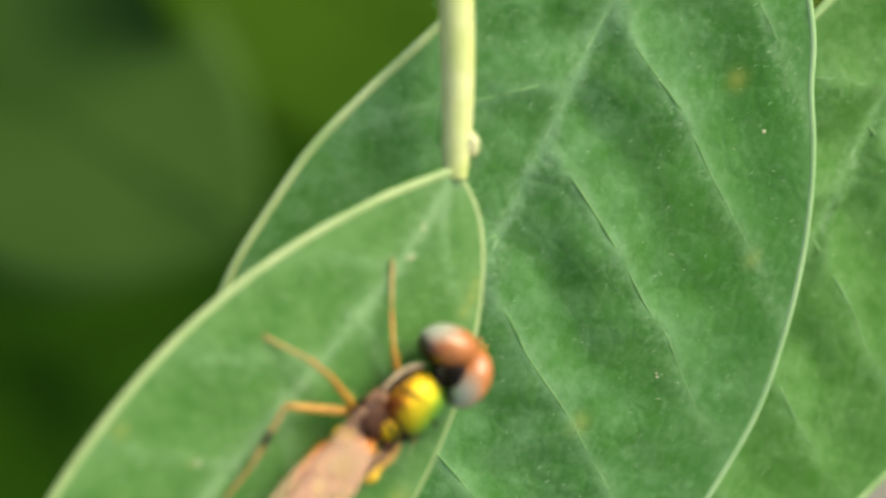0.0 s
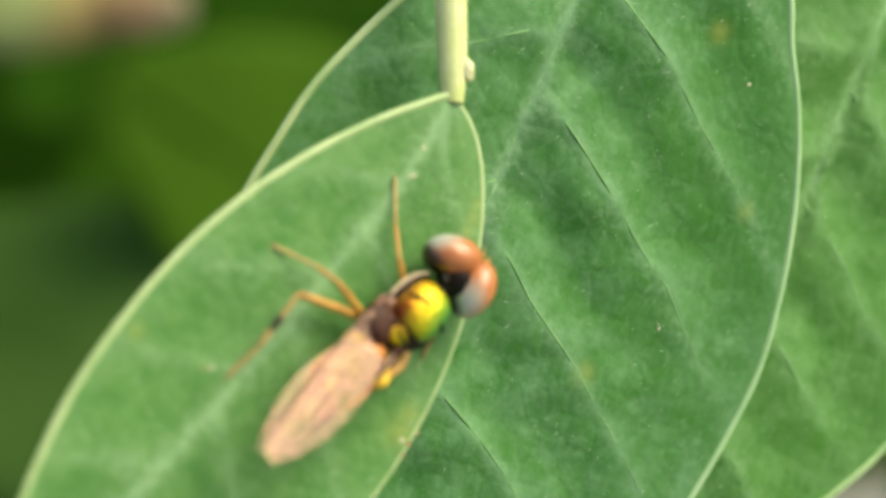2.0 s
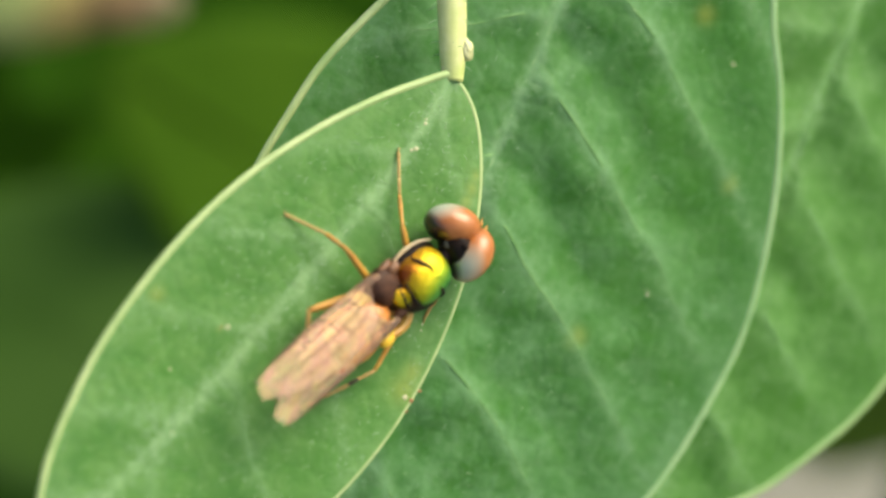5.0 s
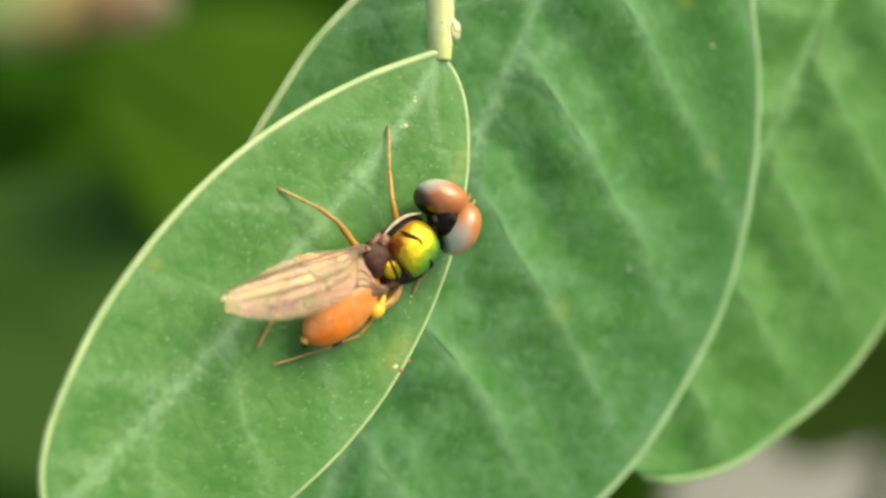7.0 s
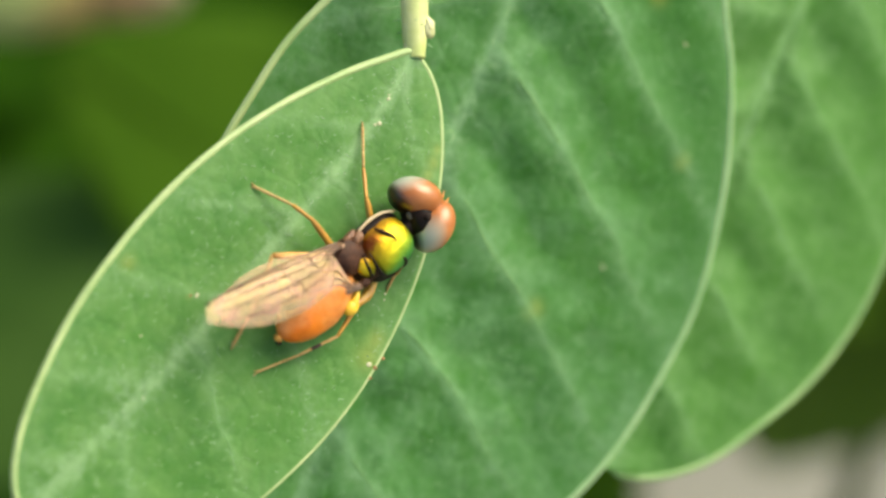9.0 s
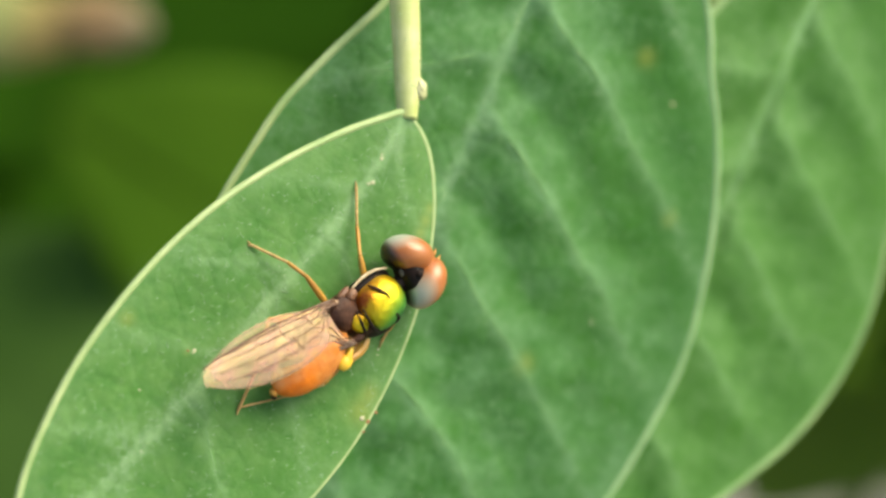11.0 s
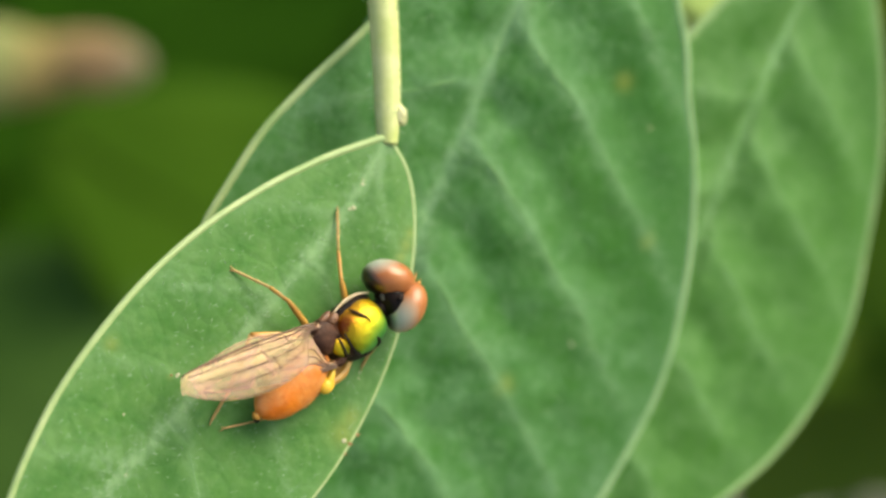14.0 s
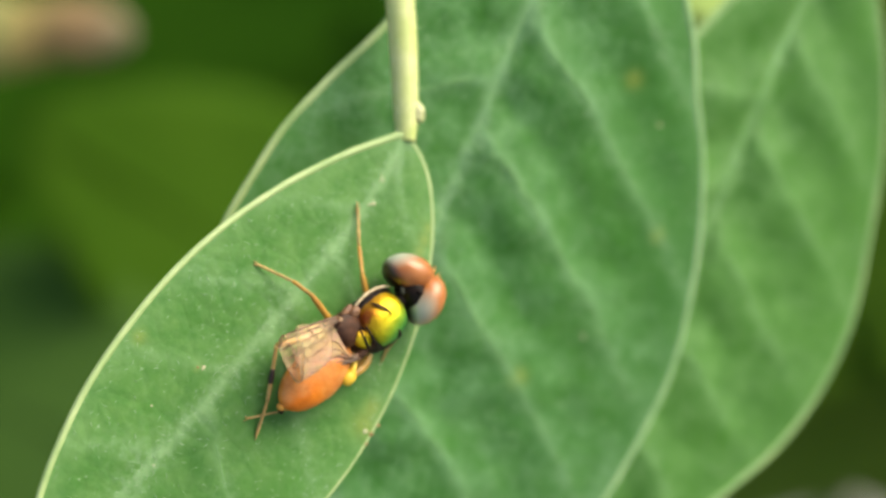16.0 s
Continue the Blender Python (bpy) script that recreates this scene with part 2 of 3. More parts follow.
    def blade(self, ns=170, nq=110, thick=0.16):
        verts, faces = [], []
        for lower in (0, 1):
            for i in range(ns + 1):
                s = (1 - math.cos(math.pi * i / ns)) / 2
                s = min(max(s, 0.0006), 0.9994)
                for j in range(nq + 1):
                    x, y, z = self.point(s, 2 * j / nq - 1)
                    verts.append((x, y, z - lower * thick))
        row, layer = nq + 1, (ns + 1) * (nq + 1)
        for i in range(ns):
            for j in range(nq):
                a = i * row + j
                faces += [(a, a + row, a + row + 1, a + 1), (layer + a, layer + a + 1, layer + a + row + 1, layer + a + row)]
            for a, b in ((i * row, (i + 1) * row), ((i + 1) * row + nq, i * row + nq)):
                faces.append((a, a + layer, b + layer, b))
        return verts, faces

    def edge(self, half, n=130):
        out = []
        for i in range(n + 1):
            s = (1 - math.cos(math.pi * i / n)) / 2
            out.append(self.point(min(max(s, 0.0006), 0.9994), half))
        return out

    def vein(self, k, half, reach=0.9):
        """The k-th side vein: from the midrib out to the margin."""
        out = []
        shift = 0.0 if half < 0 else 0.42
        for i in range(15):
            d = 0.05 + i / 14 * 12
            base = self.first + (k - shift) * self.gap + d * self.slant + 0.012 * d * d
            y = base
            for _ in range(6):
                y = base - 0.35 * noise.noise(((self.bow(y / self.length) + half * d) * 0.5, y * 0.5, self.seed))
            s = y / self.length
            if not 0.02 < s < 0.96:
                break
            x = self.bow(s) + half * d
            w = self.left(s) if x > 0 else self.right(s)
            if abs(x) > reach * w:
                break
            out.append((x, y, self.height(x, y) - 0.004))
        return out


def basis(base, along, normal):
    y, n = Vector(along).normalized(), Vector(normal).normalized()
    x = y.cross(n).normalized()
    n = x.cross(y)
    m = Matrix((x, y, n)).transposed().to_4x4()
    m.translation = Vector(base) * MM
    return VIEW @ m


def hairs(b, count, seed, long=0.10):
    rnd = random.Random(seed)
    verts, faces = [], []
    for _ in range(count):
        s = 0.03 + 0.94 * rnd.random()
        q = rnd.uniform(-0.97, 0.97)
        x, y, z = b.point(s, q)
        if rnd.random() > (b.left(s) if q > 0 else b.right(s)) / 5 * (0.18 + 1.0 * b.scurf(x, y)):
            continue
        z += 0.006
        a = rnd.gauss(0.9, 0.7)
        l, r = long * rnd.uniform(0.5, 1.8), rnd.uniform(0.006, 0.013)
        d, n = (math.cos(a) * l, math.sin(a) * l), (-math.sin(a) * r, math.cos(a) * r)
        k = len(verts)
        verts += [(x - n[0], y - n[1], z), (x + n[0], y + n[1], z), (x, y, z + 0.8 * r), (x + d[0], y + d[1], z + 0.06 * l)]
        faces += [(k, k + 1, k + 3), (k + 1, k + 2, k + 3), (k + 2, k, k + 3)]
    return verts, faces


def leaf(b, m, mat, label, edge=RIM, rim=0.10, hair=0, midrib=0.11, vein=0.05, thin_side=1.0, specks=(), stains=(), fine=1.0, stalk=()):
    top = thing("leaf", m, label, "leaf", "leaves of the plant")
    ob = part("blade", b.blade(int(170 * fine), int(110 * fine)), mat, top)
    pale = ob.data.attributes.new("pale", "FLOAT", "POINT")
    pale.data.foreach_set("value", [b.pale(v.co.x / MM, v.co.y / MM) for v in ob.data.vertices])
    scurf = ob.data.attributes.new("scurf", "FLOAT", "POINT")
    scurf.data.foreach_set("value", [b.scurf(v.co.x / MM, v.co.y / MM) for v in ob.data.vertices])
    bloom_shade = ob.data.attributes.new("bloom_shade", "FLOAT", "POINT")
    bloom_shade.data.foreach_set("value", [b.bloom_shade(v.co.x / MM, v.co.y / MM) for v in ob.data.vertices])
    stain = ob.data.attributes.new("stain", "FLOAT", "POINT")
    stain.data.foreach_set("value", [min(0.85, sum(0.8 * math.exp(-((v.co.x / MM - x) ** 2 + (v.co.y / MM - y) ** 2) / r ** 2) for x, y, r in stains)) for v in ob.data.vertices])
    for half in (-1, 1):
        pts = [(x, y, z - 0.06) for x, y, z in b.edge(half)]
        r = rim * (thin_side if half < 0 else 1)
        part("margin", tube(pts, [r * 1.15, r, r, r * 0.9], 8, 1), RIM if half > 0 and edge is RIM_BACK else edge, top, "pale yellow-green leaf margin")
    mid = [(b.bow(s), s * b.length, b.height(b.bow(s), s * b.length) - 0.03) for s in np.linspace(0.004, 0.97, 40)]
    part("midrib", tube(mid, [midrib, midrib * 0.8, midrib * 0.5, midrib * 0.25], 10, 2, 0.3), VEIN, top, "pale raised midrib")
    for half in (-1, 1):
        for k in range(-3, 9):
            line = b.vein(k, half)
            if len(line) > 3:
                part("vein", tube(line, [vein, vein * 0.85, vein * 0.65, vein * 0.3], 8, 2, 0.25), SIDE_VEIN, top)
    for x, y, r, mat_ in specks:
        part("speck", ball((x, y, b.height(x, y) + 0.004), (r, r * 0.75, 0.2 * r), (0, 0, 40), 8, 12, lambda p: p * (1 + 0.35 * noise.noise(p * 2 + Vector((x, y, 0))))), mat_, top)
    if stalk:  # the way of its petiole, in the view's axes
        back = (m.inverted() @ VIEW)
        part("petiole", tube([(back @ (Vector(q) * MM)) / MM for q in stalk], [0.22, 0.26, 0.32], 12, 8), STEM, top, "pale green leaf stalk")
    if hair:
        tagged(part("hairs", hairs(b, hair, b.seed), HAIR, top, "short white hairs on the leaf", smooth=False), kind="stuff")
    return top


# small spots on the leaves: place on the blade, radius, material
FRONT_SPECKS = [(-3.93, 6.36, 0.06, RUST), (-3.95, 6.06, 0.05, RUST), (-3.99, 6.62, 0.04, RUST), (0.51, 7.97, 0.05, SPECK), (-0.36, 1.93, 0.065, SPECK), (-0.30, 2.03, 0.04, SPECK), (-0.17, 1.32, 0.05, SPECK), (-0.12, 1.24, 0.03, SPECK), (-3.76, 6.40, 0.07, SPECK),
                (0.50, 8.02, 0.04, SPECK), (0.62, 8.08, 0.03, RUST), (0.92, 9.50, 0.03, SPECK), (0.0, 10.5, 0.03, SPECK), (-3.03, 4.88, 0.03, SPECK), (-3.1, 5.0, 0.025, SPECK)]
BACK_SPECKS = [(-5.20, 6.19, 0.055, SPECK), (-5.52, 12.48, 0.04, SPECK), (-5.45, 12.40, 0.03, SPECK)]
# yellowed patches: place on the blade and radius
FRONT_STAINS = [(2.18, 8.48, 0.16), (-3.65, 6.30, 0.32), (-3.55, 5.8, 0.22), (-2.02, 1.66, 0.16), (-2.1, 2.0, 0.14), (-1.9, 1.35, 0.12), (-2.75, 3.1, 0.10), (0.62, 8.08, 0.07)]
BACK_STAINS = [(-4.03, 14.20, 0.25), (-3.88, 5.40, 0.25), (-6.5, 9.0, 0.2)]

front = Blade(14.17,
              [(0, 0), (0.04, 0.50), (0.13, 1.20), (0.24, 1.85), (0.35, 2.31), (0.47, 2.58), (0.61, 2.62), (0.72, 2.47), (0.81, 2.17), (0.90, 1.72), (0.96, 1.17), (0.99, 0.62), (1, 0)],
              [(0, 0), (0.02, 0.97), (0.06, 1.64), (0.12, 2.32), (0.21, 3.03), (0.32, 3.58), (0.42, 3.88), (0.51, 4.0), (0.60, 3.96), (0.70, 3.74), (0.80, 3.36), (0.88, 2.80), (0.96, 1.64), (1, 0)],
              3.4, 2.6, 0.62, 0.05, seed=3, inset=(0.10, 0.02), veins=0.32, bow=lambda s: -0.34 * math.sin(min(1, s * 4) * math.pi / 2) * (1 - s) + 0.5 * s ** 4)
leaf(front, basis((0.90, 1.66, -0.48), (-0.571, -0.746, 0.342), (0.463, 0.051, 0.885)), LEAF_FRONT,
     "oval grey-green leaf with pale margin under the fly", rim=0.09, hair=4200, vein=0.025, thin_side=0.75, specks=FRONT_SPECKS, stains=FRONT_STAINS)

back = Blade(22.9,
             [(0, 0), (0.05, 1.0), (0.15, 2.2), (0.25, 3.1), (0.32, 3.68), (0.41, 4.60), (0.47, 5.12), (0.53, 5.38), (0.60, 5.58), (0.7, 5.3), (0.8, 4.6), (0.9, 3.2), (0.97, 1.6), (1, 0)],
             [(0, 0), (0.04, 2.4), (0.12, 4.56), (0.17, 5.5), (0.21, 6.0), (0.26, 6.8), (0.35, 7.85), (0.46, 8.62), (0.54, 8.90), (0.63, 8.76), (0.70, 8.50), (0.76, 8.1), (0.82, 7.41), (0.90, 5.6), (0.96, 3.4), (1, 0)],
             8.7, 3.45, 0.50, 0.34, seed=8, wear=1.0, veins=0.55, inset=(0.0, 0.13), left_relief=0.45)
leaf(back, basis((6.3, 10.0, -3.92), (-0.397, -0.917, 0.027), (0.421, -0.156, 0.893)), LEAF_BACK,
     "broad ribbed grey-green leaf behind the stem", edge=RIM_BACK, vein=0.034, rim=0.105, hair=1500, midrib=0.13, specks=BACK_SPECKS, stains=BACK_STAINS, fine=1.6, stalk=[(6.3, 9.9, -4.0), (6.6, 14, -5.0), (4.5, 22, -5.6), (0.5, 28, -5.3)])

third = Blade(20.7,
              [(0, 0), (0.06, 0.9), (0.15, 1.7), (0.25, 2.55), (0.31, 3.05), (0.45, 4.0), (0.6, 4.3), (0.75, 4.0), (0.88, 2.9), (0.96, 1.6), (1, 0)],
              [(0, 0), (0.05, 1.2), (0.12, 2.27), (0.19, 3.31), (0.33, 4.73), (0.44, 5.34), (0.56, 5.84), (0.63, 5.82), (0.69, 5.62), (0.78, 4.98), (0.86, 3.99), (0.93, 2.92), (0.97, 1.9), (1, 0)],
              5.0, 3.2, 0.50, 0.27, seed=15, wear=0.7, veins=0.45, inset=(0.08, 0.10), bow=lambda s: 0.25 * math.sin(math.pi * s))
leaf(third, basis((14.6, 9.8, -9.94), (-0.406, -0.904, 0.134), (0.425, -0.057, 0.903)), LEAF_FAR,
     "fresh green ribbed leaf partly hidden by another", edge=RIM_FAR, vein=0.034, rim=0.12, hair=900, midrib=0.15, stalk=[(14.6, 9.7, -10.0), (15.6, 16, -11.5), (15, 30, -11), (13, 46, -9.5)])


# ---- stem ----
def lumpy_knob(p):
    """A knob with a shallow dent."""
    return p * (1 + 0.22 * noise.noise(p * 2.2 + Vector((4, 0, 0))))


def leaf_stem():
    top = thing("stem", VIEW, "pale yellow-green hairy stem holding the front leaf", "stem")
    line = [(0.88, 1.55, -0.62), (0.88, 2.2, -0.66), (0.86, 3.4, -0.75), (0.76, 5.2, -0.85), (0.45, 9, -1.2), (0.2, 16, -2.2), (0.6, 30, -6), (14, 48, -10), (40, 76, -17), (100, 110, -26)]
    part("stalk", tube(line, [0.24, 0.31, 0.35, 0.38, 0.44, 0.6, 0.9, 1.2, 1.6], 18, 10), STEM, top)
    part("joint", ball((0.87, 1.82, -0.57), (0.24, 0.30, 0.18), warp=lambda p: p * (1 + 0.15 * noise.noise(p * 2))), JOINT, top, "cream-coloured leaf joint")
    part("node", ball((1.18, 2.30, -0.66), (0.17, 0.28, 0.2), (0, 0, 10), warp=lumpy_knob), JOINT, top, "small pale swelling at the joint")
    rnd = random.Random(4)
    for _ in range(70):
        y, a = rnd.uniform(2.0, 8.0), rnd.uniform(0, 2 * math.pi)
        x0, z0 = 0.86 - 0.02 * (y - 2) - 0.003 * (y - 2) ** 2, -0.75 - 0.04 * (y - 3.4)
        d = Vector((math.cos(a), rnd.uniform(-0.3, 0.3), math.sin(a)))
        p = Vector((x0, y, z0)) + d * 0.30
        part("hair", tube([p, p + d * 0.12, p + d * 0.22 + Vector((0, -0.05, 0))], [0.012, 0.009, 0.004], 4, 1), HAIR, top, smooth=False)
    return top


leaf_stem()
# ---- the fly; x ahead, y to its left, z out of the leaf ----
FLY = VIEW @ Matrix(((0.6818, 0.6172, -0.3926), (-0.5662, 0.7852, 0.2510), (0.4630, 0.0510, 0.8849))).transposed().to_4x4()
FLY.translation = VIEW @ (Vector((-0.197, -2.911, 0.355)) * MM)


def axis_of(m, which):
    co = m.node_tree.nodes.new("ShaderNodeTexCoord")
    sep = m.node_tree.nodes.new("ShaderNodeSeparateXYZ")
    wire(m, co.outputs["Object"], sep.inputs[0])
    return sep.outputs[which]


def spread(m, source, low, high):
    r = m.node_tree.nodes.new("ShaderNodeMapRange")
    r.inputs[1].default_value, r.inputs[2].default_value = low * MM, high * MM
    wire(m, source, r.inputs[0])
    return r.outputs[0]


def metal_green():
    """Shining scutum: golden on the fly's left, turning green on its right, with a copper pit at its rear left."""
    m, b = material("golden green cuticle", 0.40, 0.75, Coat_Weight=0.15, Coat_Roughness=0.2)
    warp = m.node_tree.nodes.new("ShaderNodeMath")
    warp.operation = "MULTIPLY_ADD"
    wire(m, noise_of(m, 1.6, 3), warp.inputs[0])
    warp.inputs[1].default_value = 0.00042
    tilted = m.node_tree.nodes.new("ShaderNodeMath")
    tilted.operation = "MULTIPLY_ADD"
    wire(m, axis_of(m, "X"), tilted.inputs[0])
    tilted.inputs[1].default_value = -0.22
    wire(m, axis_of(m, "Y"), tilted.inputs[2])
    wire(m, tilted.outputs[0], warp.inputs[2])
    side = spread(m, warp.outputs[0], -0.42, 0.85)
    colour = ramp(m, side, [(0.0, (0.05, 0.26, 0.06)), (0.18, (0.10, 0.36, 0.05)), (0.34, (0.28, 0.42, 0.02)), (0.50, (0.52, 0.43, 0.01)), (0.72, (0.66, 0.42, 0.01)), (0.90, (0.58, 0.26, 0.01))])
    pit = node(m, "ShaderNodeVectorMath")
    pit.operation = "DISTANCE"
    co = m.node_tree.nodes.new("ShaderNodeTexCoord")
    wire(m, co.outputs["Object"], pit.inputs[0])
    pit.inputs[1].default_value = (-0.50 * MM, 0.38 * MM, 1.18 * MM)
    near = spread(m, pit.outputs["Value"], 0.08, 0.42)
    hole = mix(m, 1.0, ramp(m, near, [(0.0, (1, 1, 1)), (0.35, (0.9, 0.9, 0.9)), (1.0, (0, 0, 0))]), ramp(m, noise_of(m, 4.0, 3), [(0.40, (0.25, 0.25, 0.25)), (0.55, (1, 1, 1))]), "MULTIPLY")
    colour = mix(m, hole, colour, (0.26, 0.05, 0.004))
    low = spread(m, axis_of(m, "Z"), 0.45, 1.0)
    colour = mix(m, ramp(m, low, [(0.25, (0.95, 0.95, 0.95)), (0.70, (0, 0, 0))]), colour, (0.015, 0.03, 0.006))
    wire(m, colour, b.inputs["Base Color"])
    bump(m, b, mix(m, 0.2, noise_of(m, 2.2, 2), noise_of(m, 14, 4, 0.7)), 0.8, 0.13)
    return m


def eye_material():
    """Copper eye: paler in front, with a grey-green sky sheen painted on part of it and a dark hind rim."""
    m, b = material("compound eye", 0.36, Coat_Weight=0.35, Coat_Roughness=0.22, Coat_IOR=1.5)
    sky_sheen, rim = (m.node_tree.nodes.new("ShaderNodeAttribute") for _ in range(2))
    sky_sheen.attribute_name, rim.attribute_name = "sky_sheen", "rear"
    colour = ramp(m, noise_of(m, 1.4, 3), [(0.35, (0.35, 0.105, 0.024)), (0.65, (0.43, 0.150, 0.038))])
    colour = mix(m, ramp(m, sky_sheen.outputs["Fac"], [(0.36, (0, 0, 0)), (0.56, (0.4, 0.4, 0.4)), (0.80, (0.9, 0.9, 0.9))]), colour, (0.36, 0.40, 0.31))
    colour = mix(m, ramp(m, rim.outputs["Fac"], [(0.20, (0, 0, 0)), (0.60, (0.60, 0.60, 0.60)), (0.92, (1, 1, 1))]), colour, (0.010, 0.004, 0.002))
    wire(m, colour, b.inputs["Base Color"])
    co = m.node_tree.nodes.new("ShaderNodeTexCoord")
    cells = node(m, "ShaderNodeTexVoronoi", Scale=26000.0)
    wire(m, co.outputs["Object"], cells.inputs["Vector"])
    bump(m, b, cells.outputs["Distance"], 0.2, 0.01)
    return m


def abdomen_material():
    m, b = material("orange abdomen", 0.34, Subsurface_Weight=0.15, Coat_Weight=0.5, Coat_Roughness=0.16, Specular_IOR_Level=0.2)
    b.inputs["Subsurface Radius"].default_value = (0.0004, 0.0002, 0.0001)
    along = spread(m, axis_of(m, "X"), -3.5, -1.1)
    colour = ramp(m, along, [(0.0, (0.72, 0.14, 0.002)), (0.35, (0.70, 0.18, 0.008)), (0.65, (0.62, 0.19, 0.02)), (1.0, (0.42, 0.13, 0.015))])
    colour = mix(m, ramp(m, noise_of(m, 1.3, 4), [(0.42, (0, 0, 0)), (0.65, (0.75, 0.75, 0.75))]), colour, (0.70, 0.32, 0.10))
    ring = node(m, "ShaderNodeTexWave", Scale=330.0, Distortion=1.5, Detail=2.0)
    co = m.node_tree.nodes.new("ShaderNodeTexCoord")
    wire(m, co.outputs["Object"], ring.inputs["Vector"])
    colour = mix(m, ramp(m, ring.outputs["Fac"], [(0.0, (0.3, 0.3, 0.3)), (0.4, (0, 0, 0))]), colour, (0.34, 0.08, 0.004))
    colour = mix(m, ramp(m, noise_of(m, 3.2, 5), [(0.50, (0, 0, 0)), (0.66, (0.4, 0.4, 0.4))]), colour, (0.44, 0.09, 0.004))
    wire(m, colour, b.inputs["Base Color"])
    bump(m, b, noise_of(m, 5, 4), 0.5, 0.05)
    return m


def wing_material():
    """Clear membrane with a smoky tint and rainbow gloss."""
    m, b = material("wing membrane", 0.26, Specular_IOR_Level=0.8)
    tone = ramp(m, noise_of(m, 1.1, 2, 0.4, (1, 1.8, 1)), [(0.30, (0.58, 0.47, 0.24)), (0.42, (0.68, 0.49, 0.27)), (0.52, (0.74, 0.42, 0.32)), (0.60, (0.78, 0.56, 0.26)), (0.74, (0.64, 0.53, 0.38))])
    wire(m, tone, b.inputs["Base Color"])
    wire(m, ramp(m, noise_of(m, 1.3, 3), [(0.3, (0.30, 0.30, 0.30)), (0.7, (0.52, 0.52, 0.52))]), b.inputs["Alpha"])
    b.inputs["Thin Film Thickness"].default_value, b.inputs["Thin Film IOR"].default_value = 420, 1.5
    bump(m, b, noise_of(m, 5, 3, 0.5, (0.5, 1.5, 1)), 0.35, 0.03)
    return m


GOLD, EYE, ORANGE, WING = metal_green(), eye_material(), abdomen_material(), wing_material()
BLACK = plain("black cuticle", (0.006, 0.004, 0.003), (0.016, 0.008, 0.005), 4, 0.5, relief=0.02, Specular_IOR_Level=0.15)
BROWN = plain("dark brown cuticle", (0.016, 0.005, 0.002), (0.075, 0.028, 0.012), 3.2, 0.5, relief=0.05, Specular_IOR_Level=0.2)
CREAM = plain("cream stripe", (0.46, 0.34, 0.18), (0.62, 0.50, 0.32), 4, 0.5)
LEG = plain("amber leg", (0.36, 0.15, 0.014), (0.52, 0.26, 0.035), 3, 0.42)
AMBER = plain("clear amber", (0.50, 0.22, 0.03), (0.66, 0.33, 0.06), 3, 0.35, Subsurface_Weight=0.2)
LEG_PALE = plain("straw leg", (0.40, 0.23, 0.06), (0.55, 0.34, 0.12), 3, 0.5)
LEG_DARK = plain("dark leg band", (0.02, 0.008, 0.004), (0.05, 0.02, 0.01), 4, 0.45)
TAN = plain("tan cuticle", (0.11, 0.042, 0.018), (0.27, 0.13, 0.06), 4, 0.45, relief=0.04)
GREY = plain("grey down", (0.05, 0.05, 0.038), (0.10, 0.095, 0.075), 6, 0.95, Specular_IOR_Level=0.02)
YELLOW = plain("yellow knob", (0.70, 0.40, 0.02), (0.80, 0.52, 0.05), 4, 0.4)
WING_VEIN = plain("wing vein", (0.06, 0.024, 0.008), (0.13, 0.058, 0.020), 3, 0.45)

fly = thing("fly", FLY, "small golden-green fly with red-brown eyes cleaning its wings", "fly")


def lumpy(seed, amount, scale=2.0):
    return lambda p: p * (1 + amount * noise.noise(p * scale + Vector((seed, 0, 0))))


def squared(p):
    """A rounded block with a slightly uneven face."""
    q = Vector([abs(k) ** 0.72 * (1 if k > 0 else -1) for k in p])
    return q * (1 + 0.06 * noise.noise(p * 2.5))


def scutum_shape(p):
    """Domed, squared shield with a flat top."""
    q = Vector((abs(p.x) ** 0.80 * (1 if p.x > 0 else -1), abs(p.y) ** 0.80 * (1 if p.y > 0 else -1), abs(p.z) ** 0.9 * (1 if p.z > 0 else -1)))
    return q * (1 - 0.05 * math.exp(-((p.x + 0.05) / 0.06) ** 2) * max(0, p.y - 0.2))


def segmented(p):
    """Flat oval with five faint rings."""
    ring = 0.5 + 0.5 * math.cos((p.x + 1) * math.pi * 2.5)
    wide = 1 - 0.12 * max(0, p.x) - 0.05 * max(0, -p.x)
    return Vector((p.x, p.y * wide * (1 - 0.03 * ring), (p.z if p.z > 0 else p.z * 0.7) * (1 - 0.05 * ring)))


part("body", ball((-0.22, 0.03, 0.64), (0.86, 0.61, 0.50), warp=lumpy(3, 0.10)), BROWN, fly, "dark brown underside of the thorax")
part("side_plate", ball((-0.12, -0.33, 0.66), (0.62, 0.37, 0.40), warp=lumpy(7, 0.08)), BLACK, fly, "black side of the thorax")
part("side_plate", ball((0.06, 0.45, 0.70), (0.62, 0.26, 0.32), (0, 0, -8), warp=lumpy(8, 0.06)), BLACK, fly, "black side of the thorax")
part("scutum", ball((-0.02, -0.01, 0.80), (0.66, 0.60, 0.54), (0, 4, 0), 34, 48, scutum_shape), GOLD, fly, "shining gold and green thorax shield")
shield = part("scutellum", ball((-0.79, 0.0, 0.98), (0.20, 0.28, 0.14), (0, -14, 8), 20, 28), GOLD, fly, "small green-gold plate behind the thorax")
part("seam", tube([(-0.72, 0.24, 1.075), (-0.78, 0.02, 1.130), (-0.82, -0.26, 1.055)], [0.02, 0.034, 0.045], 8, 6), BLACK, shield)
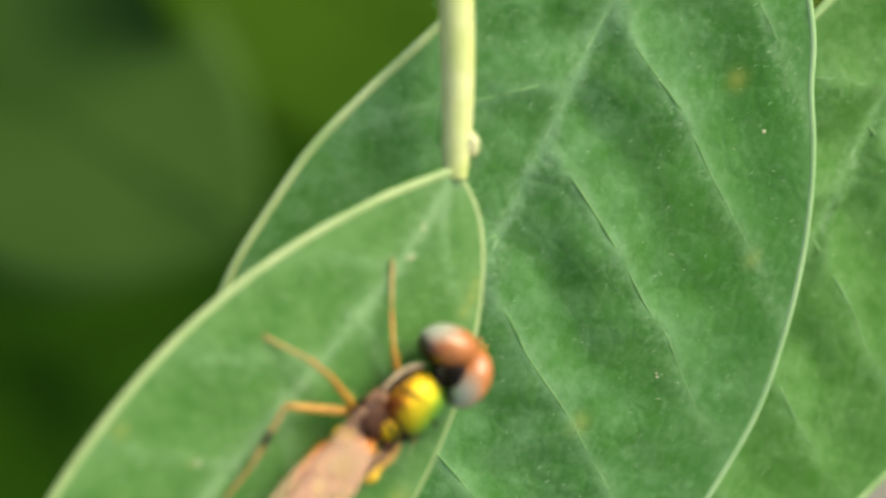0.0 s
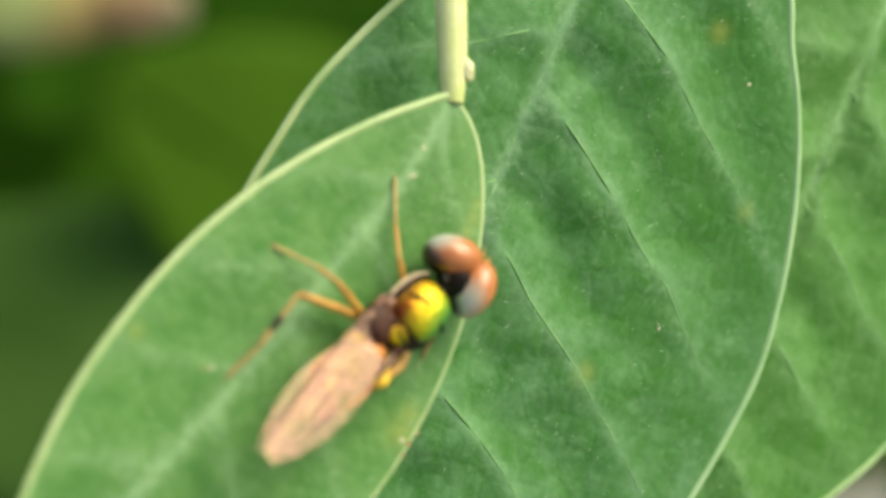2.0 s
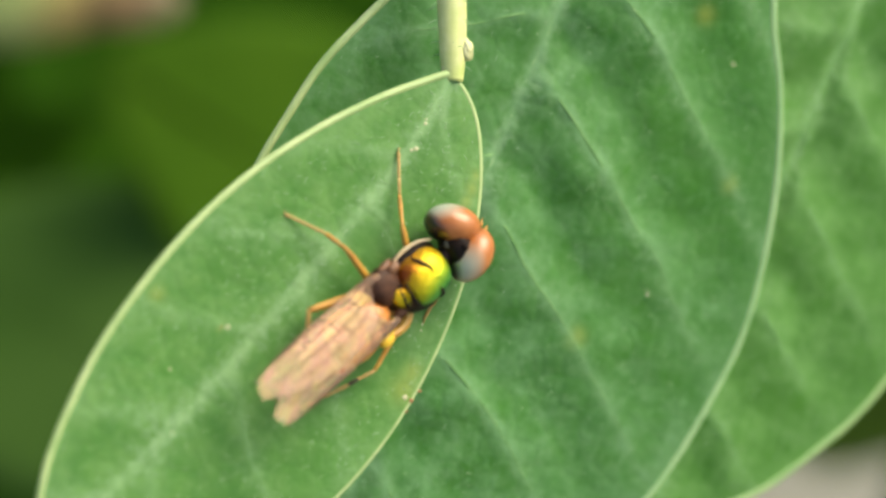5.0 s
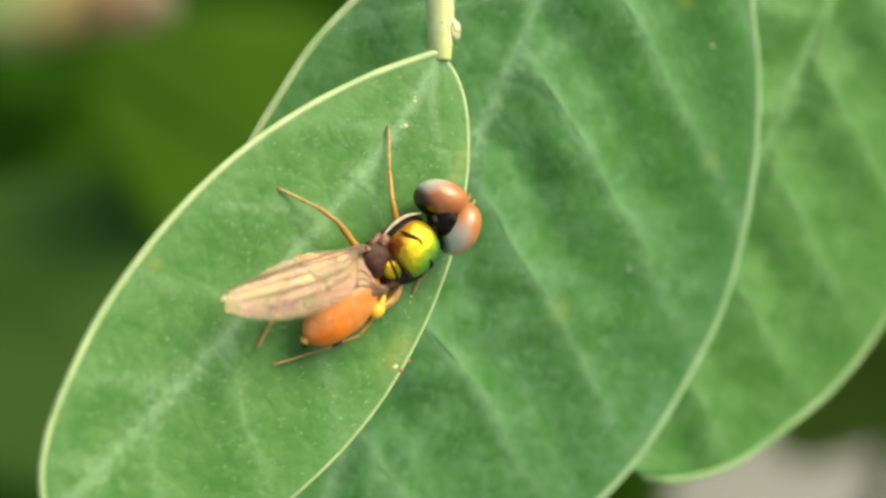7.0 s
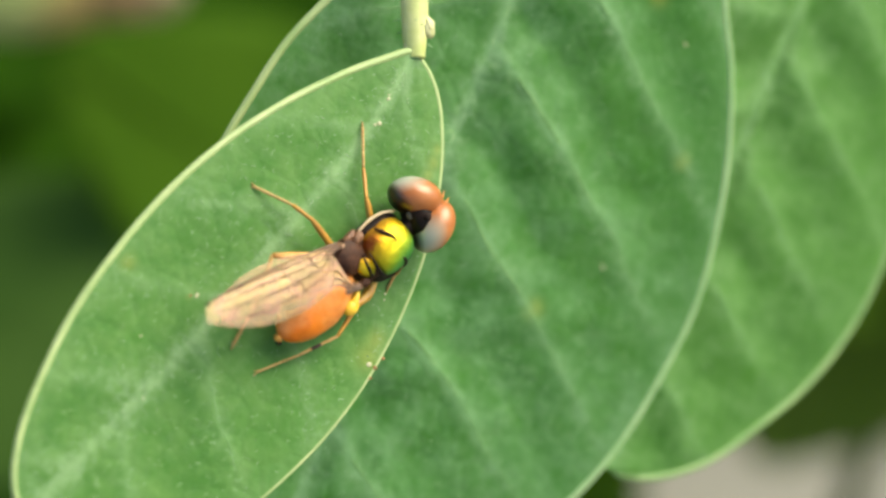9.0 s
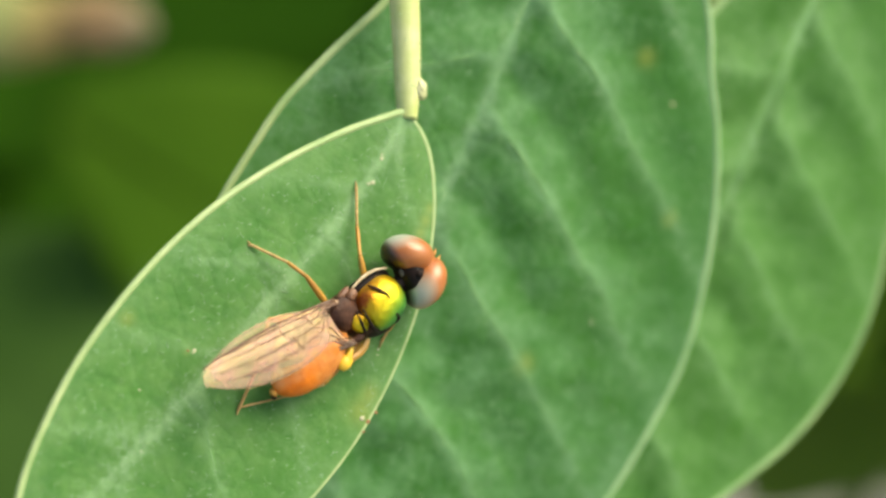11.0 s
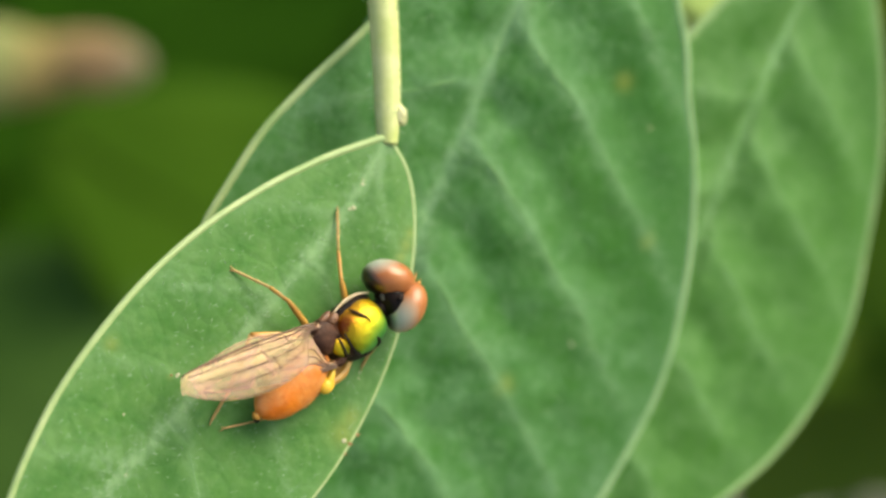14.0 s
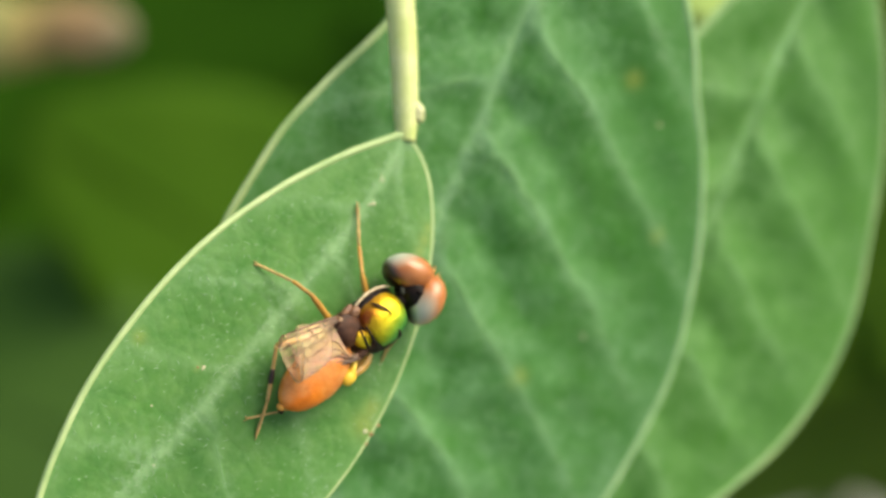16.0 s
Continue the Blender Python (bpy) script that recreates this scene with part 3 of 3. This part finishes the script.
part("seam", tube([(-0.60, 0.22, 1.20), (-0.63, 0.0, 1.21), (-0.62, -0.30, 1.12), (-0.52, -0.46, 1.0)], [0.02, 0.035, 0.05, 0.05], 8, 6), BLACK, shield)
part("metanotum", ball((-0.93, 0.41, 0.83), (0.40, 0.39, 0.27), (0, 0, 16), 24, 32, squared), BROWN, fly, "dark brown rear of the thorax")
part("wing_base", ball((-0.52, 0.62, 0.98), (0.17, 0.12, 0.11), (0, 0, 15), warp=lumpy(5, 0.25, 3)), TAN, fly, "tan lobed wing root")
part("wing_base", ball((-0.66, 0.76, 0.94), (0.20, 0.09, 0.09), (0, 0, 10), warp=lumpy(6, 0.25, 3)), TAN, fly, "tan lobed wing root")
part("wing_base", ball((-0.98, -0.28, 0.93), (0.18, 0.11, 0.10), (0, 0, -10), warp=lumpy(7, 0.2, 3)), BROWN, fly, "brown lobed wing root")
part("suture", tube([(-0.10, 0.56, 1.12), (-0.06, 0.43, 1.25), (0.0, 0.30, 1.315), (0.06, 0.16, 1.345), (0.05, 0.02, 1.345)], [0.02, 0.05, 0.042, 0.02, 0.004], 8, 5), BROWN, fly)
part("suture", tube([(-0.02, -0.32, 1.275), (0.02, -0.42, 1.215), (0.03, -0.52, 1.12), (0.0, -0.60, 0.98)], [0.012, 0.045, 0.055, 0.03], 8, 5), BLACK, fly)
part("side_stripe", tube([(0.64, 0.50, 0.94), (0.36, 0.66, 0.92), (0.0, 0.72, 0.89), (-0.40, 0.70, 0.90)], [0.015, 0.036, 0.045, 0.022], 8, 5), CREAM, fly, "cream stripe along the thorax")
part("neck", tube([(0.5, 0, 0.76), (0.95, -0.02, 0.8)], [0.2, 0.24], 12, 3), BLACK, fly)
head = part("head", ball((1.08, -0.03, 0.84), (0.36, 0.62, 0.46), (0, 0, -14.5), 24, 32, lumpy(2, 0.05)), BLACK, fly, "black back of the head")
part("cheek", ball((0.80, 0.22, 1.06), (0.06, 0.10, 0.06), (0, 0, -25), 12, 16, lumpy(3, 0.2)), GREY, head, "grey patch behind the eye")
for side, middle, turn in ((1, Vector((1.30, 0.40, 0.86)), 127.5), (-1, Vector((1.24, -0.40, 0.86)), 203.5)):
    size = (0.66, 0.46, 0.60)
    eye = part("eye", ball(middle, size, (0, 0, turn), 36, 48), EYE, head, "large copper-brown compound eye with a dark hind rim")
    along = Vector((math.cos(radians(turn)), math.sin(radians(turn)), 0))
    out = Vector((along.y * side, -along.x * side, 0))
    sky_sheen, rear = [], []
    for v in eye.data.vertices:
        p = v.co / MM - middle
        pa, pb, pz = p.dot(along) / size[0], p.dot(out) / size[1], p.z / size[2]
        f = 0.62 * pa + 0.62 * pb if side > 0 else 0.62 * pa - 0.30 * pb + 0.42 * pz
        sky_sheen.append(max(0.0, min(1.0, f)))
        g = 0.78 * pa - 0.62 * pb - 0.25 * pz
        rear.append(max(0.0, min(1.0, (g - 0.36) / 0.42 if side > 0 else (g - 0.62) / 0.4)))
    eye.data.attributes.new("sky_sheen", "FLOAT", "POINT").data.foreach_set("value", sky_sheen)
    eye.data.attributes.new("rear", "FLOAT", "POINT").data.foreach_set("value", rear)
part("ocelli", ball((1.06, -0.04, 1.30), (0.09, 0.08, 0.06), warp=lumpy(1, 0.2, 3)), BLACK, head)
part("face", ball((1.56, -0.10, 0.62), (0.2, 0.2, 0.3)), BLACK, head)
for side in (1, -1):
    part("antenna", tube([(1.72, -0.13 + 0.06 * side, 0.78), (1.88, -0.12 + 0.08 * side, 0.84), (2.02, -0.06 + 0.10 * side, 0.82)], [0.035, 0.045, 0.008], 8, 4), LEG, head, "short amber feeler")
part("abdomen", ball((-2.17, 0.02, 0.64), (1.11, 0.64, 0.42), (0, -5, 0), 28, 40, segmented), ORANGE, fly, "glossy orange abdomen")
part("tail", ball((-3.30, 0.0, 0.52), (0.10, 0.11, 0.08), warp=lumpy(4, 0.2, 3)), LEG, fly)
part("tail_tip", ball((-3.35, -0.08, 0.50), (0.07, 0.08, 0.06)), BLACK, fly, "black tip of the abdomen")
for side in (1, -1):
    part("haltere", joined(tube([(-1.15, 0.30 * side, 0.80), (-1.36, 0.44 * side, 0.84), (-1.50, 0.52 * side, 0.80)], [0.06, 0.08, 0.12], 10, 4), ball((-1.56, 0.54 * side, 0.78), (0.22, 0.17, 0.14), (0, 0, -12 * side))), YELLOW, fly, "bright yellow knobbed balancer")


part("hip", tube([(-0.48, -0.48, 0.46), (-0.92, -0.66, 0.50), (-1.42, -0.62, 0.58)], [0.08, 0.12, 0.09], 12, 6), AMBER, fly, "amber base of the hind leg")


def leg(hip, knee, ankle, toe, thick, dark=False):
    """A jointed leg; its own space starts at the hip, so that it can swing there."""
    h = Vector(hip)
    k, a, t = (Vector(p) - h for p in (knee, ankle, toe))
    zero = Vector((0, 0, 0))
    top = part("leg", tube([zero, k * 0.35 + Vector((0, 0, 0.03)), k * 0.75 + Vector((0, 0, 0.02)), k], [thick * 0.8, thick * 1.1, thick, thick * 0.7], 10, 5), LEG, fly, "thin amber leg")
    top.location = h * MM
    part("tibia", tube([k, k.lerp(a, 0.3), k.lerp(a, 0.7), a], [thick * 0.62, thick * 0.6, thick * 0.7, thick * 0.55], 8, 4), LEG_PALE if dark else LEG, top)
    if dark:
        part("band", tube([k.lerp(a, 0.42), k.lerp(a, 0.55), k.lerp(a, 0.68)], [thick * 0.68, thick * 0.9, thick * 0.7], 10, 4), LEG_DARK, top, "dark band on the shin")
    segs = [a.lerp(t, f) for f in (0, 0.42, 0.60, 0.74, 0.86, 1.0)]
    part("tarsus", joined(*[tube([p, p.lerp(q, 0.5), q], [thick * 0.42, thick * 0.45, thick * 0.48], 8, 2) for p, q in zip(segs, segs[1:])]), LEG_PALE, top, "jointed straw-coloured foot")
    d = (t - a).normalized()
    part("claw", joined(*[tube([t, t + d * 0.06 + Vector((0.03 * s, 0.03 * s, 0)), t + d * 0.10 + Vector((0.03 * s, 0.03 * s, -0.03))], [thick * 0.25, thick * 0.2, 0.004], 6, 3) for s in (1, -1)]), LEG_PALE, top)
    return top


leg((0.15, 0.42, 0.42), (0.42, 1.05, 0.55), (0.95, 1.55, 0.22), (1.62, 2.26, 0.06), 0.075)
leg((-0.95, 0.45, 0.45), (-1.00, 1.55, 0.62), (-1.08, 2.05, 0.40), (-1.42, 2.86, 0.06), 0.075)
leg((0.15, -0.42, 0.42), (0.30, -0.72, 0.40), (0.05, -0.86, 0.16), (-0.22, -1.00, 0.06), 0.075)
right_mid = leg((-0.45, -0.45, 0.42), (-1.00, -0.95, 0.50), (-1.55, -1.50, 0.20), (-1.95, -2.05, 0.06), 0.085, True)
left_hind = leg((-0.80, 0.35, 0.40), (-2.45, 1.18, 0.52), (-3.38, 0.24, 0.24), (-4.02, -0.22, 0.07), 0.085, True)
right_hind = leg((-0.62, -0.50, 0.42), (-2.10, -1.02, 0.48), (-3.05, -0.86, 0.26), (-4.02, -0.62, 0.07), 0.052, True)


# ---- wings, each of a root part and a tip that bends up where a leg pushes it ----
def wing_edges(u):
    lead = 0.15 * math.sin(math.pi * min(1, u)) ** 0.55 + 0.04
    open_ = min(1.0, max(0.0, (u - 0.075) / 0.10))
    open_ = open_ * open_ * (3 - 2 * open_)
    trail = -0.05 - open_ * (0.14 + 0.80 * math.sin(math.pi * min(1, u) ** 0.88) ** 0.64)
    mid = -0.34 * u
    close = 1 - max(0, (u - 0.95) / 0.05) ** 2
    return mid + (lead - mid) * close, mid + (trail - mid) * close


WING_LONG, WING_BEND = 4.0, 0.42


def wing_point(u, v, side):
    lead, trail = wing_edges(u)
    y = trail + (lead - trail) * v
    z = 0.05 * math.sin(3 * u) - 0.10 * (v - 0.5) ** 2 * 4 * math.sin(math.pi * u) + 0.007 * math.sin(v * 22) * u * (1 - u) * 4
    return Vector((-(WING_LONG if side > 0 else 0.97 * WING_LONG) * u, y * side, z))


def wing_piece(u0, u1, side, origin):
    verts, faces, n, k = [], [], 26, 16
    for i in range(n + 1):
        for j in range(k + 1):
            verts.append(wing_point(u0 + (u1 - u0) * i / n, j / k, side) - origin)
    for i in range(n):
        for j in range(k):
            a = i * (k + 1) + j
            faces.append((a, a + 1, a + k + 2, a + k + 1))
    lines = [(0.99, 0.97, 0.036, 0.96), (0.88, 0.95, 0.027, 0.80), (0.72, 0.82, 0.021, 0.92), (0.58, 0.54, 0.018, 0.88), (0.42, 0.26, 0.016, 0.76), (0.04, 0.03, 0.013, 0.96)]
    veins = []
    for v0, v1, r, reach in lines:
        if reach < u0 + 0.1:
            continue
        pts = [wing_point(u, v0 + (v1 - v0) * u, side) - origin for u in np.linspace(max(u0, 0.02), min(u1, reach), 9)]
        veins.append(tube(pts, [r, r * 0.8, r * 0.6], 6, 2))
    if u0 < 0.3:
        for u, va, vb in ((0.34, 0.30, 0.64), (0.22, 0.62, 0.95), (0.40, 0.62, 0.84)):
            veins.append(tube([wing_point(u + 0.03 * f, va + (vb - va) * f, side) - origin for f in (0, 0.5, 1)], [0.016, 0.018, 0.016], 6, 3))
    return (verts, faces), veins


def wing_bend(side):
    p = wing_point(WING_BEND, 0.5, side)
    return Vector((p.x, 0, p.z))


def wing(side):
    hinge = Vector((-0.92 if side > 0 else -1.02, 0.74 if side > 0 else -0.30, 1.03 + 0.05 * side))
    made = []
    for name, u0, u1, origin in (("wing", 0.0, WING_BEND, Vector((0, 0, 0))), ("wing_tip", WING_BEND, 0.995, wing_bend(side))):
        film, veins = wing_piece(u0, u1, side, origin)
        ob = part(name, film, WING, fly, "clear smoky wing film with amber veins")
        for v in veins:
            part("vein", v, WING_VEIN, ob)
        made.append(ob)
    made[0].location = hinge * MM
    made[1].location = (hinge + origin) * MM
    return made


left_wing, left_tip = wing(1)
right_wing, right_tip = wing(-1)

# seconds; left wing: swing out, lift, bend of its tip; right wing: the same (degrees)
WINGS = [
    (0.0, -7, 8, 0, -6, 8, 0), (3.5, -7, 8, 0, -6, 8, 0), (3.6, 2, 7, 0, -5, 7, 0), (3.7, 9, 7, 0, -2, 6, 0), (3.8, 17, 8, 0, 4, 4, 0),
    (3.9, 17, 10, 0, 46, 18, 0), (4.0, 24, 32, 0, 12, 8, 0), (4.1, 16, 18, 0, 44, 16, 0), (4.2, 31, 42, 0, 20, 8, 0), (4.4, 18, 20, 0, 30, 10, 0),
    (4.8, 4, 6, 0, 2, 5, 0), (6.3, -4, 5, 0, -8, 5, 0), (6.4, 7, 5, 0, -10, 5, 0), (6.5, 15, 4, 0, -9, 5, 0), (6.6, 16, 5, 0, -9, 5, 0), (6.7, 18, 6, 0, -12, 0, 0),
    (6.8, 20, 6, 0, -31, 2, 0), (6.9, 23, 6, 0, -36, 2, 0), (7.0, 21, 6, 0, -35, 2, 0), (7.2, 20, 6, 0, -34, 2, 0), (7.4, 19, 6, 1, -34, 2, 1),
    (7.5, 19, 8, 29, -34, 4, 29), (7.6, 19, 6, 9, -34, 3, 7), (7.7, 19, 8, 30, -34, 4, 31), (7.8, 19, 7, 24, -34, 4, 23), (7.9, 20, 6, 12, -34, 2, 12),
    (8.0, 20, 6, 6, -34, 2, 6), (8.1, 19, 7, 34, -34, 4, 35), (8.2, 19, 6, 9, -34, 2, 7), (8.3, 19, 8, 36, -34, 4, 38), (8.4, 18, 8, 45, -34, 4, 49),
    (8.5, 18, 8, 46, -34, 4, 51), (8.6, 19, 6, 3, -34, 2, 3), (8.7, 19, 6, 1, -34, 2, 0), (8.8, 17, 6, 11, -33, 2, 9), (9.0, 16, 6, 3, -31, 2, 3),
    (9.2, 18, 6, 0, -33, 2, 0), (9.5, 18, 6, 0, -33, 2, 0), (9.6, 18, 8, 36, -33, 4, 39), (9.7, 18, 8, 46, -33, 4, 51), (9.8, 17, 6, 3, -32, 2, 1),
    (10.2, 16, 6, 0, -31, 2, 0), (12.3, 10, 4, 0, -27, 1, 0), (13.0, 12, 4, 0, -28, 1, 0), (13.3, 13, 4, 0, -29, 1, 0), (13.4, 15, 5, 9, -30, 2, 9),
    (13.6, 18, 6, 0, -33, 2, 0), (14.0, 19, 6, 0, -33, 2, 0), (14.2, 18, 6, 15, -33, 2, 16), (14.4, 20, 6, 0, -34, 2, 0), (14.8, 20, 6, 0, -34, 2, 0),
    (15.0, 18, 7, 29, -33, 4, 29), (15.1, 18, 8, 40, -33, 4, 42), (15.3, 18, 8, 42, -33, 4, 46), (15.4, 18, 8, 45, -33, 4, 49), (15.5, 18, 7, 21, -33, 4, 26),
    (15.6, 18, 8, 43, -33, 4, 48), (15.7, 18, 8, 46, -33, 4, 51), (16.0, 18, 8, 46, -33, 4, 51),
]
# seconds and the outward swing of the left hind, right hind and right middle leg (degrees)
LEGS = [
    (0.0, 20, -13, -68), (0.3, 25, -11, -68), (0.6, 19, -14, -68), (0.9, 16, -12, -68), (1.2, 17, -13, -68), (1.5, 19, -11, -68), (1.8, 24, -13, -68), (2.1, 32, -13, -66),
    (2.4, -10, -8, -45), (2.7, -5, -9, -66), (3.0, -5, -9, -68), (3.5, -5, -9, -68), (3.8, -14, -1, -68), (4.2, -14, 0, -68), (6.3, 15, -8, -50), (6.6, 13, -9, -55), (7.0, 13, -9, -62),
    (7.2, 13, -7, -60), (7.5, 7, -8, -62), (7.7, 10, -3, -65), (7.8, 2, 1, -65), (8.1, 9, 4, -65), (8.3, 4, 1, -65), (8.5, 0, 0, -65), (8.7, 4, 3, -65), (9.0, 12, -4, -63),
    (9.1, 18, -2, -36), (9.2, 13, -4, -2), (9.3, 15, -10, -50), (9.5, 15, -10, -66), (9.7, 15, -10, -66), (9.9, 5, -10, -66), (10.0, 1, -12, -66), (10.2, 2, -12, -65),
    (12.3, 8, -14, -65), (12.5, 4, -14, -65), (12.8, 44, -13.5, -63), (13.0, 13, -13, -14), (13.2, 8, -14, -44), (13.6, 13, -11.5, -65), (14.0, 13, -13.5, -65), (14.4, 13, -11.5, -65),
    (14.8, 13, -10.5, -65), (15.0, 12, -11.5, -65), (15.2, 11, -11.5, -65), (15.5, 13, -11.5, -65), (15.7, 3, -13, -65), (16.0, 0, -14, -65),
]


def motions():
    def put(ob, turn):
        p = ob.location.copy()
        return [(t, pose(*p, *angles)) for t, angles in turn]

    # the left wing swings out with a negative turn about z, and lifts with a positive one about y
    for root, tip, side, k in ((left_wing, left_tip, 1, 1), (right_wing, right_tip, -1, 4)):
        hinge, bend = root.location.copy(), wing_bend(side) * MM
        roots = [(w[0], pose(*hinge, -4 * side, w[k + 1], -side * (w[k] + (0.05 * max(0, w[k]) if side > 0 else 3.5 if w[k] < -20 else 0)))) for w in WINGS]
        walk(root, roots)
        walk(tip, [(t, m @ pose(*bend, 0, 1.12 * w[k + 2], 0)) for (t, m), w in zip(roots, WINGS)])
    walk(left_hind, put(left_hind, [(r[0], (0, 0, -r[1])) for r in LEGS]))
    walk(right_hind, put(right_hind, [(r[0], (0, 0, r[2])) for r in LEGS]))
    walk(swaying_bud, [(t, VIEW @ pose(BUD_AT[0] + x * MM, BUD_AT[1] + y * MM, BUD_AT[2], 0, 8, -3)) for t, x, y in SWAY])
    walk(right_mid, put(right_mid, [(r[0], (0, 0, r[3])) for r in LEGS]))


BARK = plain("bark", (0.10, 0.075, 0.05), (0.18, 0.14, 0.10), 0.3, 0.85, relief=0.4)
# ---- ground and far foliage ----
ground = part("ground", ([(-4e5, -4e5, 0), (4e5, -4e5, 0), (4e5, 4e5, 0), (-4e5, 4e5, 0)], [(0, 1, 2, 3)]), GROUND, smooth=False)
tagged(ground, "pale grey-brown paved ground far below", "ground", kind="structure")


def far_leaf(place, long, wide, turn, tilt, mat, label):
    """A broad leaf of the foliage behind; place is its middle in the view's axes."""
    prof = [(0, 0), (0.1, 0.42), (0.3, 0.85), (0.5, 1.0), (0.7, 0.82), (0.9, 0.4), (1, 0)]
    b = Blade(long, [(s, w * wide / 2) for s, w in prof], [(s, w * wide / 2) for s, w in prof], long * 0.2, long * 0.16, 0.5, 0.0, bend=long * 0.05, seed=2)
    top = thing("background_leaf", VIEW @ pose(place[0] * MM, place[1] * MM, place[2] * MM, tilt[0], tilt[1], turn), label, "leaf", "leaves of the foliage behind")
    v, f = b.blade(24, 10, 0.6)
    v = [(x, y - long / 2, z) for x, y, z in v]
    part("blade", (v, f), mat, top)
    part("midrib", tube([(0, long * (s - 0.5), b.height(0, s * long)) for s in (0.02, 0.3, 0.6, 0.95)], [0.8, 0.6, 0.4, 0.2], 6, 3), mat, top)
    return top


rnd = random.Random(11)
for i in range(64):
    d = rnd.uniform(260, 620)
    x, y = rnd.uniform(-0.36, 0.06) * d, rnd.uniform(-0.34, 0.26) * d
    high = y > 0.06 * d
    long, wide, turn, tilt = rnd.uniform(0.22, 0.34) * d, rnd.uniform(0.13, 0.2) * d, rnd.uniform(0, 360), (rnd.uniform(-35, 20), rnd.uniform(-30, 30))
    if high:  # the upper leaves hang down
        tilt = (0.4 * tilt[0] + 20 * math.cos(radians(turn)), 0.4 * tilt[1] - 20 * math.sin(radians(turn)))
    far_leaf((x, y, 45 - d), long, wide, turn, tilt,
             SHADED_GREEN[min(rnd.choice((0, 0, 1, 2)), 0 if high else 2)], "green leaf coloured dark for the shade deep in the blurred foliage")
for i in range(26):
    d = rnd.uniform(260, 520)
    x, y = rnd.uniform(0.20, 0.46) * d, rnd.uniform(-0.04, 0.30) * d
    far_leaf((x, y - 0.25 * max(0, x - 0.25 * d), 45 - d), rnd.uniform(0.16, 0.24) * d, rnd.uniform(0.10, 0.14) * d, rnd.uniform(0, 360), (rnd.uniform(-35, 20), rnd.uniform(-30, 30)),
             OLIVE[rnd.choice((0, 1, 1))], "olive green leaf deep in the blurred foliage")
far_leaf((-45, -13, -212), 56, 44, 60, (-20, 10), LIGHT_GREEN, "mid-green blurred leaf in the foliage behind")
far_leaf((13.5, 12.5, -24), 16, 9, 25, (-15, 10), BRIGHT_GREEN, "bright yellow-green leaf behind the other leaves")


# the bud's place as it sways: seconds and shift in the view's axes, millimetres
BUD_AT = [k * MM for k in (-23.6, 16.9, -105)]
SWAY = [(0.0, 0.0, -3.0), (1.0, 0.0, -3.0), (2.0, -0.5, -0.6), (3.0, -1.6, -0.4), (7.0, -0.5, -2.1), (9.0, 2.1, -1.2), (10.0, -0.2, 0.5), (12.5, 0.1, -0.1), (13.5, 0.8, -1.3), (16.0, 0.1, 1.4)]


def bud_material():
    """Pale green at the base, turning orange-pink and then greyish towards the tip."""
    m, b = material("bud", 0.9)
    warp = m.node_tree.nodes.new("ShaderNodeMath")
    warp.operation = "MULTIPLY_ADD"
    wire(m, noise_of(m, 0.15, 4), warp.inputs[0])
    warp.inputs[1].default_value = 4 * MM
    wire(m, axis_of(m, "X"), warp.inputs[2])
    along = spread(m, warp.outputs[0], -14, 9)
    wire(m, ramp(m, along, [(0.0, (0.17, 0.225, 0.065)), (0.46, (0.195, 0.235, 0.075)), (0.62, (0.215, 0.165, 0.050)), (0.80, (0.20, 0.120, 0.052)), (1.0, (0.15, 0.135, 0.075))]), b.inputs["Base Color"])
    bump(m, b, noise_of(m, 0.6, 3), 0.4, 0.05)
    return m


def bud():
    """A pale bud with a pink tip on a thin stalk, out of focus beyond the leaves."""
    top = thing("flower_bud", VIEW @ pose(*BUD_AT, 0, 8, -3), "pale green bud with pinkish tip out in the foliage", "bud")
    skin = bud_material()
    part("bud_base", ball((-9.5, -0.4, 0), (11.5, 3.7, 3.2), warp=lumpy(2, 0.08)), skin, top)
    part("bud_tip", ball((2.2, 0.3, 0.1), (4.8, 2.35, 2.2), warp=lumpy(6, 0.12)), skin, top, "pinkish tip of the bud")
    foot = (top.matrix_world.inverted() @ Vector((-0.13, 0.16, -0.005))) / MM
    part("stalk", tube([(-16, 0, 0), (-34, -1, -4), (-80, -22, -14), foot], [1.2, 1.3, 1.6, 3], 10, 8), SHADED_GREEN[1], top)
    return top


swaying_bud = bud()


def shrub():
    """The woody stem that carries the leaves, rising from the ground beside them."""
    top = thing("shrub", Matrix.Identity(4), "woody stem of the shrub that carries the leaves", "shrub")
    end = [k / MM for k in VIEW @ (Vector((100, 110, -26)) * MM)]
    part("trunk", tube([(260, 260, -10), (255, 230, 300), (245, 170, 650), (190, 130, 880), end], [9, 7, 5, 3, 1.7], 14, 10), BARK, top, "grey-brown bark")
    part("branch", tube([(254, 220, 350), (330, 330, 560), (420, 380, 800)], [4.5, 3, 1.2], 10, 8), BARK, top)
    return top


def thicket():
    """The stems on which the foliage behind grows, from the ground up."""
    top = thing("thicket", Matrix.Identity(4), "dark stems of the blurred foliage behind", "shrub")
    pick = random.Random(5)
    for x, y, high in ((-90, 260, 620), (-40, 330, 560), (-130, 350, 600), (-70, 420, 500), (-160, 450, 470), (10, 470, 420), (110, 240, 700), (150, 330, 640)):
        lean = pick.uniform(-30, 30)
        part("stem", tube([(x + lean, y, -8), (x, y + 10, high * 0.5), (x - 0.3 * lean, y, high)], [5, 3.5, 1.5], 8, 6), SHADED_GREEN[2], top)
    return top


shrub()
thicket()

motions()
